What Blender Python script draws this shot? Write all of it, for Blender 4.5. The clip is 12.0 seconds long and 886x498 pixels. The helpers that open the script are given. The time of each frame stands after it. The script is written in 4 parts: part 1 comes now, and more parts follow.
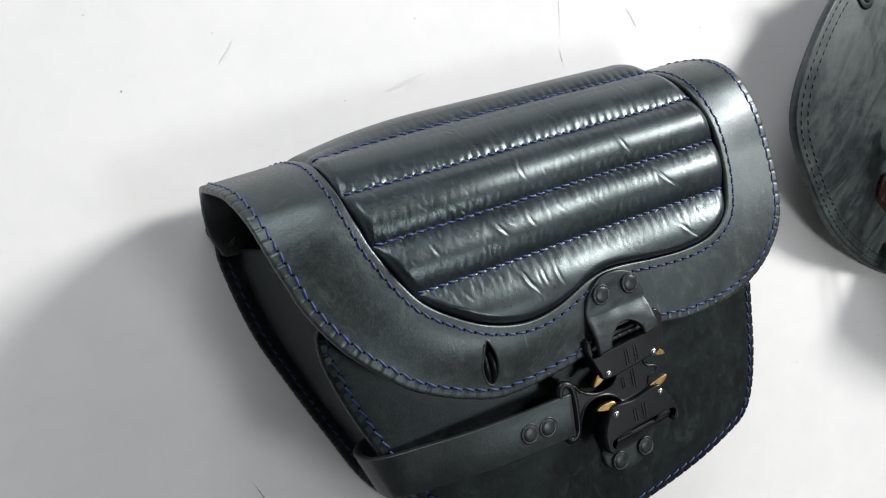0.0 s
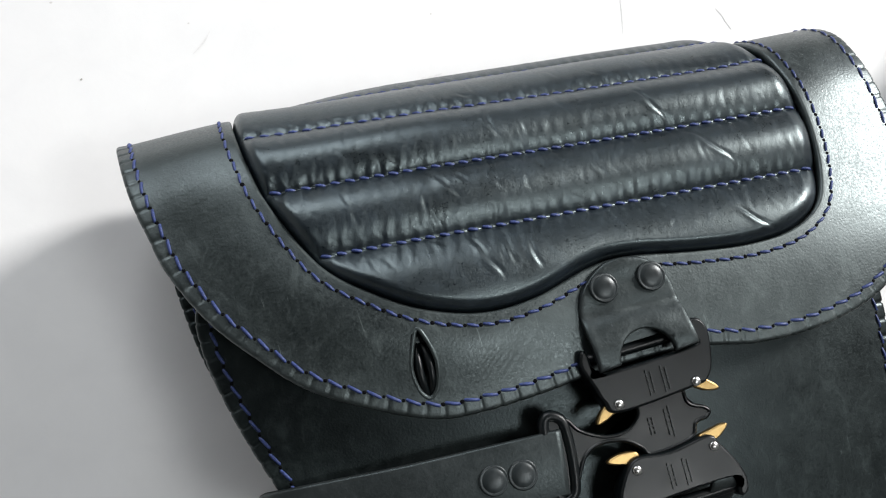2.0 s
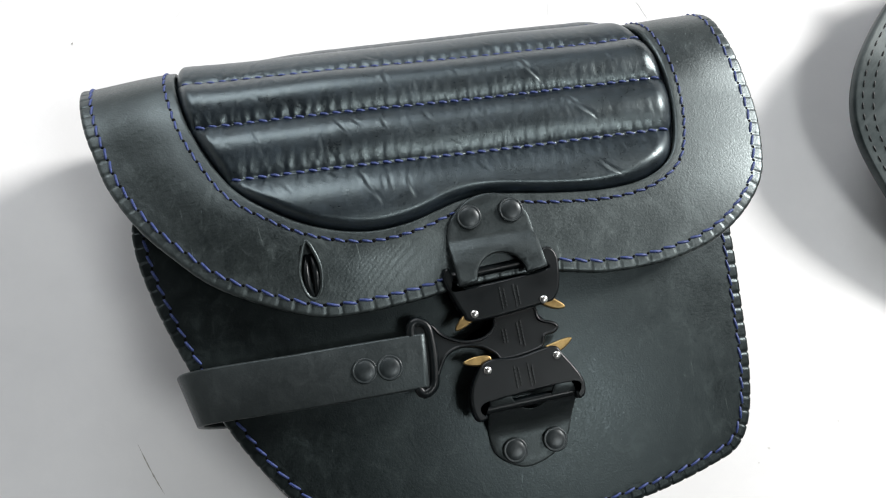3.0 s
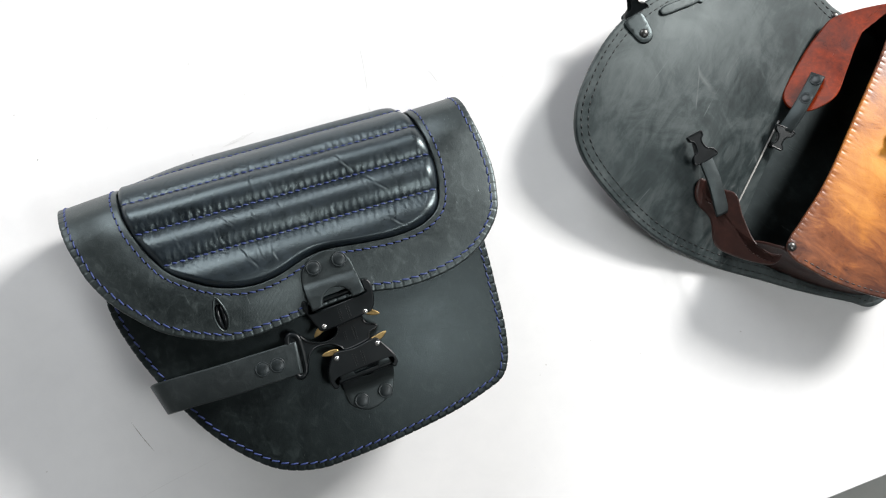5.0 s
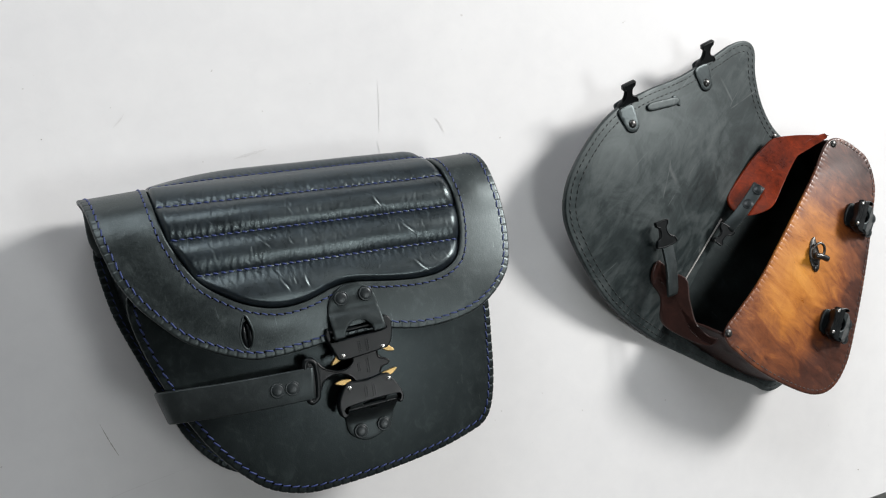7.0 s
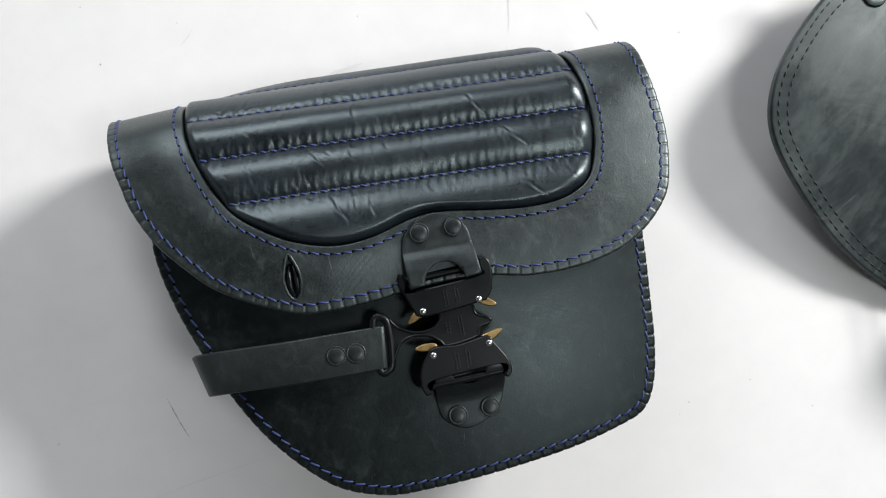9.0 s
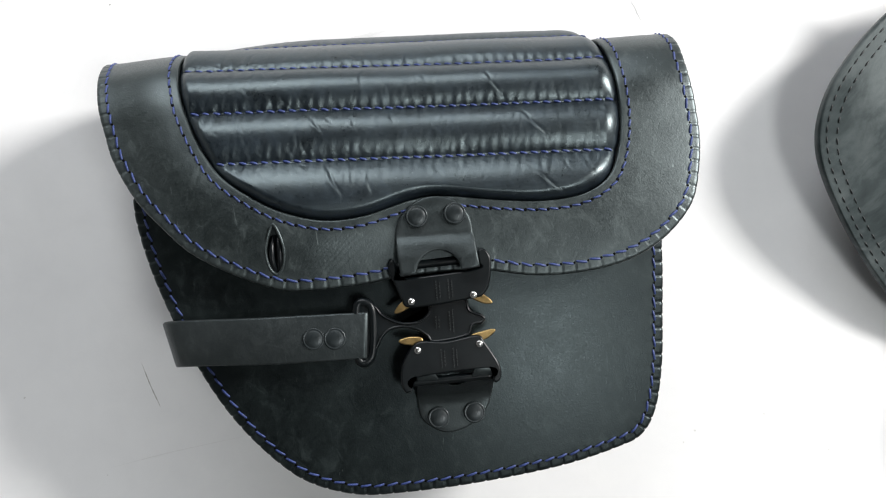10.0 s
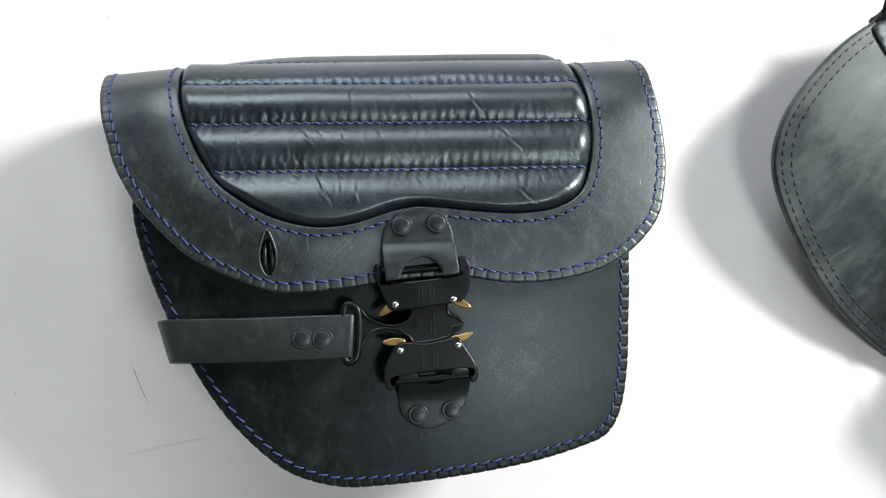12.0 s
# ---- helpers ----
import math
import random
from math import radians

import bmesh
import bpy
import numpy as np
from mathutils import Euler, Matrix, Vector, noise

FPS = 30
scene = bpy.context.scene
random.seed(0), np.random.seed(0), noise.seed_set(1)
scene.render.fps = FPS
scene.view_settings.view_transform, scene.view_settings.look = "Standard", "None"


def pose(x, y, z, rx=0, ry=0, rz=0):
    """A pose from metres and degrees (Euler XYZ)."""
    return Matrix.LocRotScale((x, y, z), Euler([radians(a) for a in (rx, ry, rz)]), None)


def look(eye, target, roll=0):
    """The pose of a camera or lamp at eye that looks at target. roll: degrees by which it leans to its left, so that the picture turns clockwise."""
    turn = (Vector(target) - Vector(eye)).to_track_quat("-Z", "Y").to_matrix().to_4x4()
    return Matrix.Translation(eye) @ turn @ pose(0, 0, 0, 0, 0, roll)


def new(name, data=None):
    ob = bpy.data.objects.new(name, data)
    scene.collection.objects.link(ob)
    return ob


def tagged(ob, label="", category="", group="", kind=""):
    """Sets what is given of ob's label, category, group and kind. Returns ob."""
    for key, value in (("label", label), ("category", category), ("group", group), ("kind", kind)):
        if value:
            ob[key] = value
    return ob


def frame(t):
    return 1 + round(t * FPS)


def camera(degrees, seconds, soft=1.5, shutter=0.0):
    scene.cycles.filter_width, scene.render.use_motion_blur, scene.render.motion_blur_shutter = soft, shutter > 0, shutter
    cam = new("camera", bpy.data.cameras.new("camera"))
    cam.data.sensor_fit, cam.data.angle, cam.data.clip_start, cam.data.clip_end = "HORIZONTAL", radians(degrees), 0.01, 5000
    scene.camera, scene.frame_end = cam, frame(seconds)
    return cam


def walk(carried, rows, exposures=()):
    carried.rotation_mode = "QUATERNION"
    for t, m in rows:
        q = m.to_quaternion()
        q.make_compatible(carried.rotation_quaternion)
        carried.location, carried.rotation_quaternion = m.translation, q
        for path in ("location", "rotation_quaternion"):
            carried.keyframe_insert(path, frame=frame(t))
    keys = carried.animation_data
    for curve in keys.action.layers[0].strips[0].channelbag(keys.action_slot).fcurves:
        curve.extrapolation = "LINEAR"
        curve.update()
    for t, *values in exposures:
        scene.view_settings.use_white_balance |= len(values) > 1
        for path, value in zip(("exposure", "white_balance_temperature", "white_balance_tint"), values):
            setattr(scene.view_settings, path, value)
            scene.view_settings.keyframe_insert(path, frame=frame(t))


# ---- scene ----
cam = camera(52.4, 12.0, 1.15)
PATH = [
    (0, (-0.254, 0.136, 0.472), (0.575, -0.285, -1.299), 100.5),
    (0.5, (-0.245, 0.14, 0.438), (0.562, -0.27, -1.346), 99.8),
    (1, (-0.224, 0.109, 0.408), (0.482, -0.104, -1.452), 90.1),
    (1.5, (-0.184, 0.065, 0.394), (0.346, 0.066, -1.535), 74.6),
    (2, (-0.122, -0.006, 0.416), (0.271, 0.215, -1.535), 47.5),
    (2.5, (-0.086, -0.053, 0.440), (0.213, 0.266, -1.515), 31.8),
    (2.7, (-0.079, -0.065, 0.452), (0.197, 0.257, -1.506), 30.7),
    (4.3, (-0.049, -0.026, 0.671), (0.27, 0.003, -1.303), 68.3),
    (4.5, (-0.033, -0.021, 0.696), (0.3, 0.011, -1.276), 67.6),
    (5, (-0.016, -0.018, 0.735), (0.291, -0.003, -1.241), 68.8),
    (5.5, (-0.002, -0.041, 0.759), (0.457, -0.016, -1.187), 70.9),
    (6, (-0.056, -0.017, 0.775), (0.538, -0.032, -1.135), 75.1),
    (6.5, (-0.133, 0.034, 0.768), (0.567, -0.027, -1.105), 82.6),
    (7, (-0.174, 0.043, 0.729), (0.574, -0.015, -1.125), 84.6),
    (7.5, (-0.163, 0.036, 0.652), (0.296, 0.052, -1.295), 78.8),
    (7.7, (-0.138, 0.02, 0.638), (0.278, 0.015, -1.318), 80.9),
    (9.3, (-0.027, -0.028, 0.565), (0.029, 0.071, -1.432), 18.8),
    (9.5, (-0.025, -0.028, 0.554), (-0.012, 0.067, -1.444), -1.6),
    (10, (-0.011, -0.03, 0.544), (0.053, 0.044, -1.454), 36.4),
    (10.5, (-0.011, -0.032, 0.544), (0.038, 0.059, -1.453), 24.6),
    (11, (-0.01, -0.035, 0.546), (0.038, 0.062, -1.451), 22.2),
    (11.5, (-0.011, -0.035, 0.548), (0.037, 0.056, -1.449), 23.7),
    (12, (-0.021, -0.033, 0.573), (0.121, 0.063, -1.419), 52.6),
]
EXPOSURES = [(0, 0.05), (1, 0.06), (1.5, 0.06), (2.5, 0.32), (4.5, 0.36), (5.5, 0.16), (6.5, -0.13), (7.5, -0.27), (9.5, 0.22), (10.5, 0.44), (12, 0.50)]
walk(cam, [(t, look(eye, target, roll)) for t, eye, target, roll in PATH], EXPOSURES)

from mathutils.geometry import delaunay_2d_cdt

# ---- world, unseen area lamps, exposure ----
world = bpy.data.worlds.new("sky")
scene.world = world
world.use_nodes = True
wn = world.node_tree.nodes
sky = wn.new("ShaderNodeTexSky")
sky.sky_type = "NISHITA"
sky.sun_disc = False
sky.sun_elevation, sky.sun_rotation = radians(42), radians(63)
wn["Background"].inputs["Strength"].default_value = 0.1
world.node_tree.links.new(sky.outputs[0], wn["Background"].inputs[0])


def area_lamp(eye, target, sx, sy, watts, colour):
    data = bpy.data.lights.new("unseen_light", "AREA")
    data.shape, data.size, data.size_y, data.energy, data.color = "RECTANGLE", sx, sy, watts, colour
    ob = new("unseen_light", data)
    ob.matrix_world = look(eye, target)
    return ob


# Unseen key source to the east, placed from the direction of the shadows.
area_lamp((2.60, 1.05, 1.78), (0.1, 0.0, 0.0), 0.75, 0.65, 120.0, (1.0, 0.985, 0.96))
# Added fill from the north that lifts the shade; no known source there.
area_lamp((-0.3, 1.88, 1.25), (0.0, 0.0, 0.1), 1.5, 0.9, 22.0, (0.97, 0.985, 1.0))
# Unseen overhead lamp, position worked out from the sheen on the leather.
ceiling_light = area_lamp((0.66, -0.58, 1.95), (0.58, -0.5, 0.0), 0.5, 0.5, 9.0, (0.97, 1.0, 1.0))
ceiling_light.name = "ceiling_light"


# ---- materials ----
def material(name):
    m = bpy.data.materials.new(name)
    m.use_nodes = True
    nt = m.node_tree
    return m, nt, nt.nodes, nt.links, nt.nodes["Principled BSDF"]


def coords(nt, scale=1.0, kind="Object", stretch=(1, 1, 1)):
    tc = nt.nodes.new("ShaderNodeTexCoord")
    mp = nt.nodes.new("ShaderNodeMapping")
    mp.inputs["Scale"].default_value = (scale * stretch[0], scale * stretch[1], scale * stretch[2])
    nt.links.new(tc.outputs[kind], mp.inputs[0])
    return mp.outputs[0]


def noise_tex(nt, vec, scale, detail=4, rough=0.55, distort=0.0):
    n = nt.nodes.new("ShaderNodeTexNoise")
    n.inputs["Scale"].default_value = scale
    n.inputs["Detail"].default_value = detail
    n.inputs["Roughness"].default_value = rough
    n.inputs["Distortion"].default_value = distort
    nt.links.new(vec, n.inputs["Vector"])
    return n.outputs[0]


def ramp(nt, fac, stops):
    r = nt.nodes.new("ShaderNodeValToRGB")
    while len(r.color_ramp.elements) < len(stops):
        r.color_ramp.elements.new(0.5)
    for e, (p, c) in zip(r.color_ramp.elements, stops):
        e.position = p
        e.color = (*c, 1) if len(c) == 3 else c
    nt.links.new(fac, r.inputs[0])
    return r.outputs[0]


def mixer(nt, fac, a, b, mode="MIX"):
    n = nt.nodes.new("ShaderNodeMix")
    n.data_type, n.blend_type = "RGBA", mode
    for k, v in ((0, fac), (6, a), (7, b)):
        if isinstance(v, (int, float)):
            n.inputs[k].default_value = v
        elif isinstance(v, tuple):
            n.inputs[k].default_value = (*v, 1)
        else:
            nt.links.new(v, n.inputs[k])
    return n.outputs[2]


def bump(nt, height, strength, distance, normal=None):
    b = nt.nodes.new("ShaderNodeBump")
    b.inputs["Strength"].default_value = strength
    b.inputs["Distance"].default_value = distance
    nt.links.new(height, b.inputs["Height"])
    if normal is not None:
        nt.links.new(normal, b.inputs["Normal"])
    return b.outputs[0]


def grey(v):
    return (v, v, v)


def leather(name, dark, light, r0, r1, grain=0.00012, scuff=0.15, pore=900, spec=0.5, tint=(0.84, 1.0, 1.02), rub=0.0):
    """Waxed leather: dye clouds, rubbed patches, short scratches and pores."""
    m, nt, nodes, links, p = material(name)
    v = coords(nt)
    big = noise_tex(nt, v, 22, 8, 0.72, 1.0)
    mid = noise_tex(nt, coords(nt, 1, stretch=(1, 0.7, 1)), 130, 7, 0.72, 0.8)
    fine = noise_tex(nt, v, pore, 3, 0.6)
    cloud = mixer(nt, 0.45, big, mid)
    base = ramp(nt, cloud, [(0.36, dark), (0.52, tuple(0.45 * a + 0.55 * b for a, b in zip(light, dark))), (0.64, light)])
    worn = ramp(nt, mid, [(0.54, grey(0)), (0.76, grey(scuff))])
    hair = noise_tex(nt, coords(nt, 1, stretch=(1.0, 0.09, 1)), 330, 4, 0.7, 1.6)
    hair2 = noise_tex(nt, coords(nt, 1, stretch=(0.09, 1.0, 1)), 300, 4, 0.7, 1.6)
    patch = ramp(nt, noise_tex(nt, v, 31, 4, 0.6, 0.6), [(0.50, grey(0)), (0.66, grey(1))])
    lines = ramp(nt, mixer(nt, 0.5, hair, hair2, "LIGHTEN"), [(0.64, grey(0)), (0.74, grey(1))])
    rubbed = mixer(nt, 1.0, mixer(nt, 1.0, lines, patch, "MULTIPLY"), grey(rub), "MULTIPLY")
    pale = tuple(min(1, 3.2 * c + 0.01) for c in light)
    links.new(mixer(nt, rubbed, mixer(nt, worn, base, pale), tuple(min(1, 2.2 * c + 0.02) for c in pale)), p.inputs["Base Color"])
    links.new(ramp(nt, mixer(nt, 0.5, cloud, fine), [(0.38, grey(r0)), (0.62, grey(r1))]), p.inputs["Roughness"])
    p.inputs["Specular IOR Level"].default_value = spec
    p.inputs["Specular Tint"].default_value = (*tint, 1)
    vor = nt.nodes.new("ShaderNodeTexVoronoi")
    vor.inputs["Scale"].default_value = pore * 1.1
    links.new(v, vor.inputs["Vector"])
    n1 = bump(nt, vor.outputs["Distance"], 0.5, grain)
    n2 = bump(nt, fine, 0.6, grain * 1.6, n1)
    n3 = bump(nt, mid, 0.45, grain * 1.7, n2)
    links.new(bump(nt, big, 0.35, 0.0003, n3), p.inputs["Normal"])
    return m


def plain(name, colour, rough, metal=0.0, vary=0.25, scale=400, rel=0.00004, spec=0.5):
    m, nt, nodes, links, p = material(name)
    v = coords(nt)
    n = noise_tex(nt, v, scale, 4, 0.6)
    lo = tuple(c * (1 - vary) for c in colour)
    hi = tuple(min(1, c * (1 + vary)) for c in colour)
    links.new(ramp(nt, n, [(0.3, lo), (0.7, hi)]), p.inputs["Base Color"])
    links.new(ramp(nt, n, [(0.3, grey(rough * 0.85)), (0.7, grey(min(1, rough * 1.15)))]), p.inputs["Roughness"])
    p.inputs["Metallic"].default_value = metal
    p.inputs["Specular IOR Level"].default_value = spec
    if rel:
        links.new(bump(nt, n, 0.4, rel), p.inputs["Normal"])
    return m


LEATHER = leather("black_saddle_leather", (0.0034, 0.0052, 0.0056), (0.0235, 0.0290, 0.0285), 0.30, 0.50, 0.00005, 0.32, 1100, spec=0.9, tint=(0.84, 0.98, 1.0), rub=0.9)
PANEL = leather("black_front_leather", (0.0003, 0.0008, 0.0010), (0.0105, 0.0140, 0.0140), 0.28, 0.48, 0.00005, 0.30, 1100, spec=0.50, tint=(0.80, 0.97, 1.0), rub=0.7)
QUILT = leather("soft_blue_black_leather", (0.0009, 0.0020, 0.0036), (0.0105, 0.0165, 0.0245), 0.27, 0.45, 0.00003, 0.12, 1400, 0.95, rub=0.15)
STRAP = leather("black_strap_leather", (0.0095, 0.0118, 0.0124), (0.0225, 0.0258, 0.0265), 0.33, 0.50, 0.00005, 0.14, rub=0.4)
RED = leather("red_brown_leather", (0.055, 0.006, 0.002), (0.38, 0.042, 0.005), 0.26, 0.40, 0.00006, 0.05, spec=0.25, tint=(1, 0.9, 0.85))
DARKRED = leather("dark_oxblood_leather", (0.022, 0.008, 0.006), (0.055, 0.017, 0.012), 0.34, 0.48, 0.00008, 0.06, tint=(1, 1, 1))
BLUE = plain("blue_waxed_thread", (0.027, 0.046, 0.16), 0.5, 0, 0.45, 1500, 0.0001)
BLACKTHREAD = plain("black_thread", (0.003, 0.004, 0.0045), 0.5, 0, 0.4, 1500, 0.0001)
GREYTHREAD = plain("grey_waxed_thread", (0.060, 0.052, 0.050), 0.55, 0, 0.5, 1500, 0.0001)
HOLE_SHADE = plain("hole_shade_black", (0.002, 0.002, 0.003), 0.9, 0, 0.2, 900, 0, 0.1)
STEEL = plain("black_coated_metal", (0.0022, 0.0038, 0.0046), 0.34, 0.0, 0.25, 90, 0, 0.32)
EMBOSS = plain("lighter_raised_metal", (0.016, 0.019, 0.020), 0.4, 0.2, 0.3, 300, 0)
RIVET = plain("black_rivet_metal", (0.022, 0.028, 0.030), 0.34, 0.3, 0.35, 200, 0)
SILVER = plain("steel_pin_metal", (0.62, 0.62, 0.60), 0.28, 1.0, 0.1, 300, 0)
BRASS = plain("brass_metal", (0.38, 0.26, 0.11), 0.34, 1.0, 0.25, 250, 0)
GUN = plain("gunmetal", (0.09, 0.09, 0.088), 0.32, 0.9, 0.2, 300, 0)
DARKPAINT = plain("dark_grey_ceiling_paint", (0.06, 0.06, 0.062), 0.9, 0, 0.1, 6, 0.0005)
PAINT = plain("mid_grey_paint", (0.30, 0.30, 0.297), 0.8, 0, 0.03, 6, 0.0005)


def brown_leather():
    m, nt, nodes, links, p = material("orange_brown_burnished_leather")
    v = coords(nt)
    tc = nt.nodes.new("ShaderNodeTexCoord")
    mp = nt.nodes.new("ShaderNodeMapping")
    mp.inputs["Location"].default_value = (-0.108, 0.036, 0)
    mp.vector_type = "POINT"
    links.new(tc.outputs["Object"], mp.inputs[0])
    sc = nt.nodes.new("ShaderNodeMapping")
    sc.inputs["Scale"].default_value = (7.9, 13.0, 0)
    sc.inputs["Rotation"].default_value = (0, 0, radians(15))
    links.new(mp.outputs[0], sc.inputs[0])
    gr = nt.nodes.new("ShaderNodeTexGradient")
    gr.gradient_type = "SPHERICAL"
    links.new(sc.outputs[0], gr.inputs[0])
    blot = noise_tex(nt, v, 30, 6, 0.62, 0.8)
    streak = noise_tex(nt, coords(nt, 1, stretch=(1, 0.3, 1)), 85, 6, 0.7, 0.9)
    mix1 = mixer(nt, 0.42, gr.outputs[0], blot)
    mix2 = mixer(nt, 0.36, mix1, streak)
    col = ramp(nt, mix2, [(0.20, (0.014, 0.0075, 0.006)), (0.33, (0.075, 0.021, 0.010)), (0.44, (0.22, 0.062, 0.014)), (0.56, (0.48, 0.165, 0.018)), (0.70, (0.66, 0.27, 0.030))])
    spots = ramp(nt, noise_tex(nt, v, 420, 3, 0.6), [(0.66, grey(0)), (0.74, grey(0.7))])
    links.new(mixer(nt, spots, col, (0.07, 0.025, 0.012)), p.inputs["Base Color"])
    links.new(ramp(nt, streak, [(0.3, grey(0.27)), (0.7, grey(0.42))]), p.inputs["Roughness"])
    n1 = bump(nt, noise_tex(nt, v, 1100, 3), 0.4, 0.0001)
    links.new(bump(nt, streak, 0.4, 0.0003, n1), p.inputs["Normal"])
    return m


BROWN = brown_leather()


def lining_leather():
    m, nt, nodes, links, p = material("grey_black_lining_leather")
    v = coords(nt)
    rot = nt.nodes.new("ShaderNodeMapping")
    rot.inputs["Rotation"].default_value = (0, 0, radians(28))
    rot.inputs["Scale"].default_value = (0.30, 1.0, 1.0)
    links.new(v, rot.inputs[0])
    cloud = noise_tex(nt, v, 24, 7, 0.66, 0.9)
    smear = noise_tex(nt, rot.outputs[0], 70, 6, 0.7, 1.4)
    c = ramp(nt, mixer(nt, 0.38, cloud, smear), [(0.38, (0.0035, 0.0065, 0.0075)), (0.47, (0.015, 0.0215, 0.0225)), (0.54, (0.036, 0.044, 0.045)), (0.68, (0.066, 0.077, 0.077))])
    vor = nt.nodes.new("ShaderNodeTexVoronoi")
    vor.feature = "DISTANCE_TO_EDGE"
    vor.inputs["Scale"].default_value = 26
    vor.inputs["Randomness"].default_value = 1.0
    warp = nt.nodes.new("ShaderNodeMapping")
    warp.inputs["Rotation"].default_value = (0, 0, radians(-35))
    warp.inputs["Scale"].default_value = (0.28, 1.0, 1.0)
    links.new(v, warp.inputs[0])
    links.new(warp.outputs[0], vor.inputs["Vector"])
    line = ramp(nt, vor.outputs["Distance"], [(0.0, grey(0.5)), (0.012, grey(0))])
    gate = ramp(nt, noise_tex(nt, v, 30, 2, 0.5), [(0.52, grey(0)), (0.62, grey(1))])
    c = mixer(nt, mixer(nt, 1.0, line, gate, "MULTIPLY"), c, (0.14, 0.15, 0.15))
    links.new(c, p.inputs["Base Color"])
    links.new(ramp(nt, smear, [(0.3, grey(0.38)), (0.7, grey(0.56))]), p.inputs["Roughness"])
    p.inputs["Specular IOR Level"].default_value = 0.48
    p.inputs["Specular Tint"].default_value = (0.88, 1.0, 1.0, 1)
    n1 = bump(nt, noise_tex(nt, v, 900, 3), 0.4, 0.0001)
    links.new(bump(nt, smear, 0.35, 0.0003, n1), p.inputs["Normal"])
    return m


LINING = lining_leather()


def table_paint():
    m, nt, nodes, links, p = material("white_painted_board")
    v = coords(nt)
    big = noise_tex(nt, v, 4.5, 4, 0.6, 0.4)
    mid = noise_tex(nt, v, 40, 5, 0.65, 0.3)
    c = ramp(nt, mixer(nt, 0.35, big, mid), [(0.3, (0.76, 0.76, 0.765)), (0.7, (0.85, 0.848, 0.845))])
    smear = ramp(nt, noise_tex(nt, coords(nt, 1, stretch=(1, 0.4, 1)), 14, 6, 0.7, 1.5), [(0.66, grey(0)), (0.80, grey(0.35))])
    c = mixer(nt, smear, c, (0.68, 0.672, 0.655))
    specks = ramp(nt, noise_tex(nt, v, 170, 2, 0.5), [(0.785, grey(0)), (0.80, grey(0.5))])
    c = mixer(nt, specks, c, (0.45, 0.43, 0.40))
    links.new(c, p.inputs["Base Color"])
    links.new(ramp(nt, mid, [(0.3, grey(0.45)), (0.7, grey(0.6))]), p.inputs["Roughness"])
    p.inputs["Specular IOR Level"].default_value = 0.3
    links.new(bump(nt, mid, 0.25, 0.0006), p.inputs["Normal"])
    return m


TABLE = table_paint()


def concrete():
    m, nt, nodes, links, p = material("grey_concrete_floor")
    v = coords(nt)
    a = noise_tex(nt, v, 3.5, 6, 0.65, 0.5)
    b = noise_tex(nt, v, 45, 5, 0.7)
    links.new(ramp(nt, mixer(nt, 0.45, a, b), [(0.3, (0.66, 0.67, 0.64)), (0.7, (0.76, 0.765, 0.73))]), p.inputs["Base Color"])
    p.inputs["Roughness"].default_value = 0.75
    links.new(bump(nt, b, 0.4, 0.002), p.inputs["Normal"])
    return m


CONCRETE = concrete()
SCUFF = plain("grey_pencil_scuff", (0.745, 0.742, 0.738), 0.6, 0, 0.06, 900)
HAIRLINE = plain("dark_scratch", (0.36, 0.35, 0.32), 0.7, 0, 0.3, 900)


# ---- mesh tools ----
def part(name, me, mat, parent=None, label="", smooth=True):
    """One mesh object, under a thing or a part."""
    if isinstance(me, bmesh.types.BMesh):
        bm, me = me, bpy.data.meshes.new(name)
        bmesh.ops.recalc_face_normals(bm, faces=bm.faces)
        flags = [f.smooth for f in bm.faces]
        bm.to_mesh(me)
        bm.free()
        me["flat_caps"] = any(flags)
    if not me.materials:
        me.materials.append(mat)
    if smooth and not me.get("flat_caps"):
        me.polygons.foreach_set("use_smooth", [True] * len(me.polygons))
    ob = new(name, me)
    if parent is not None:
        ob.parent = parent
    if label:
        tagged(ob, label)
    return ob


def raw(name, verts, faces):
    me = bpy.data.meshes.new(name)
    me.from_pydata([tuple(v) for v in verts], [], [tuple(int(i) for i in f) for f in faces])
    bm = bmesh.new()
    bm.from_mesh(me)
    bmesh.ops.recalc_face_normals(bm, faces=bm.faces)
    bm.to_mesh(me)
    bm.free()
    return me


def thing(name, label, category, at=(0, 0, 0), turn=0.0):
    ob = new(name)
    ob.matrix_world = pose(*at, 0, 0, turn)
    ob.empty_display_size = 0.05
    return tagged(ob, label, category)


def spline(points, n, closed=True):
    """n points at even steps along a smooth curve through the points."""
    p = np.array(points, float)
    k = len(p)
    out = []
    for i in range(k if closed else k - 1):
        if closed:
            a, b, c, d = p[(i - 1) % k], p[i], p[(i + 1) % k], p[(i + 2) % k]
        else:
            b, c = p[i], p[i + 1]
            a = p[i - 1] if i else 2 * b - c
            d = p[i + 2] if i + 2 < k else 2 * c - b
        for t in np.linspace(0, 1, 24, endpoint=False):
            out.append(0.5 * (2 * b + (c - a) * t + (2 * a - 5 * b + 4 * c - d) * t * t + (3 * b - a - 3 * c + d) * t ** 3))
    out.append(p[0] if closed else p[-1])
    out = np.array(out)
    run = np.concatenate([[0], np.cumsum(np.linalg.norm(np.diff(out, axis=0), axis=1))])
    at = np.linspace(0, run[-1], n, endpoint=not closed)
    return np.stack([np.interp(at, run, out[:, j]) for j in range(p.shape[1])], 1)


def ccw(loop):
    x, y = loop[:, 0], loop[:, 1]
    return loop if np.sum(x * np.roll(y, -1) - y * np.roll(x, -1)) > 0 else loop[::-1]


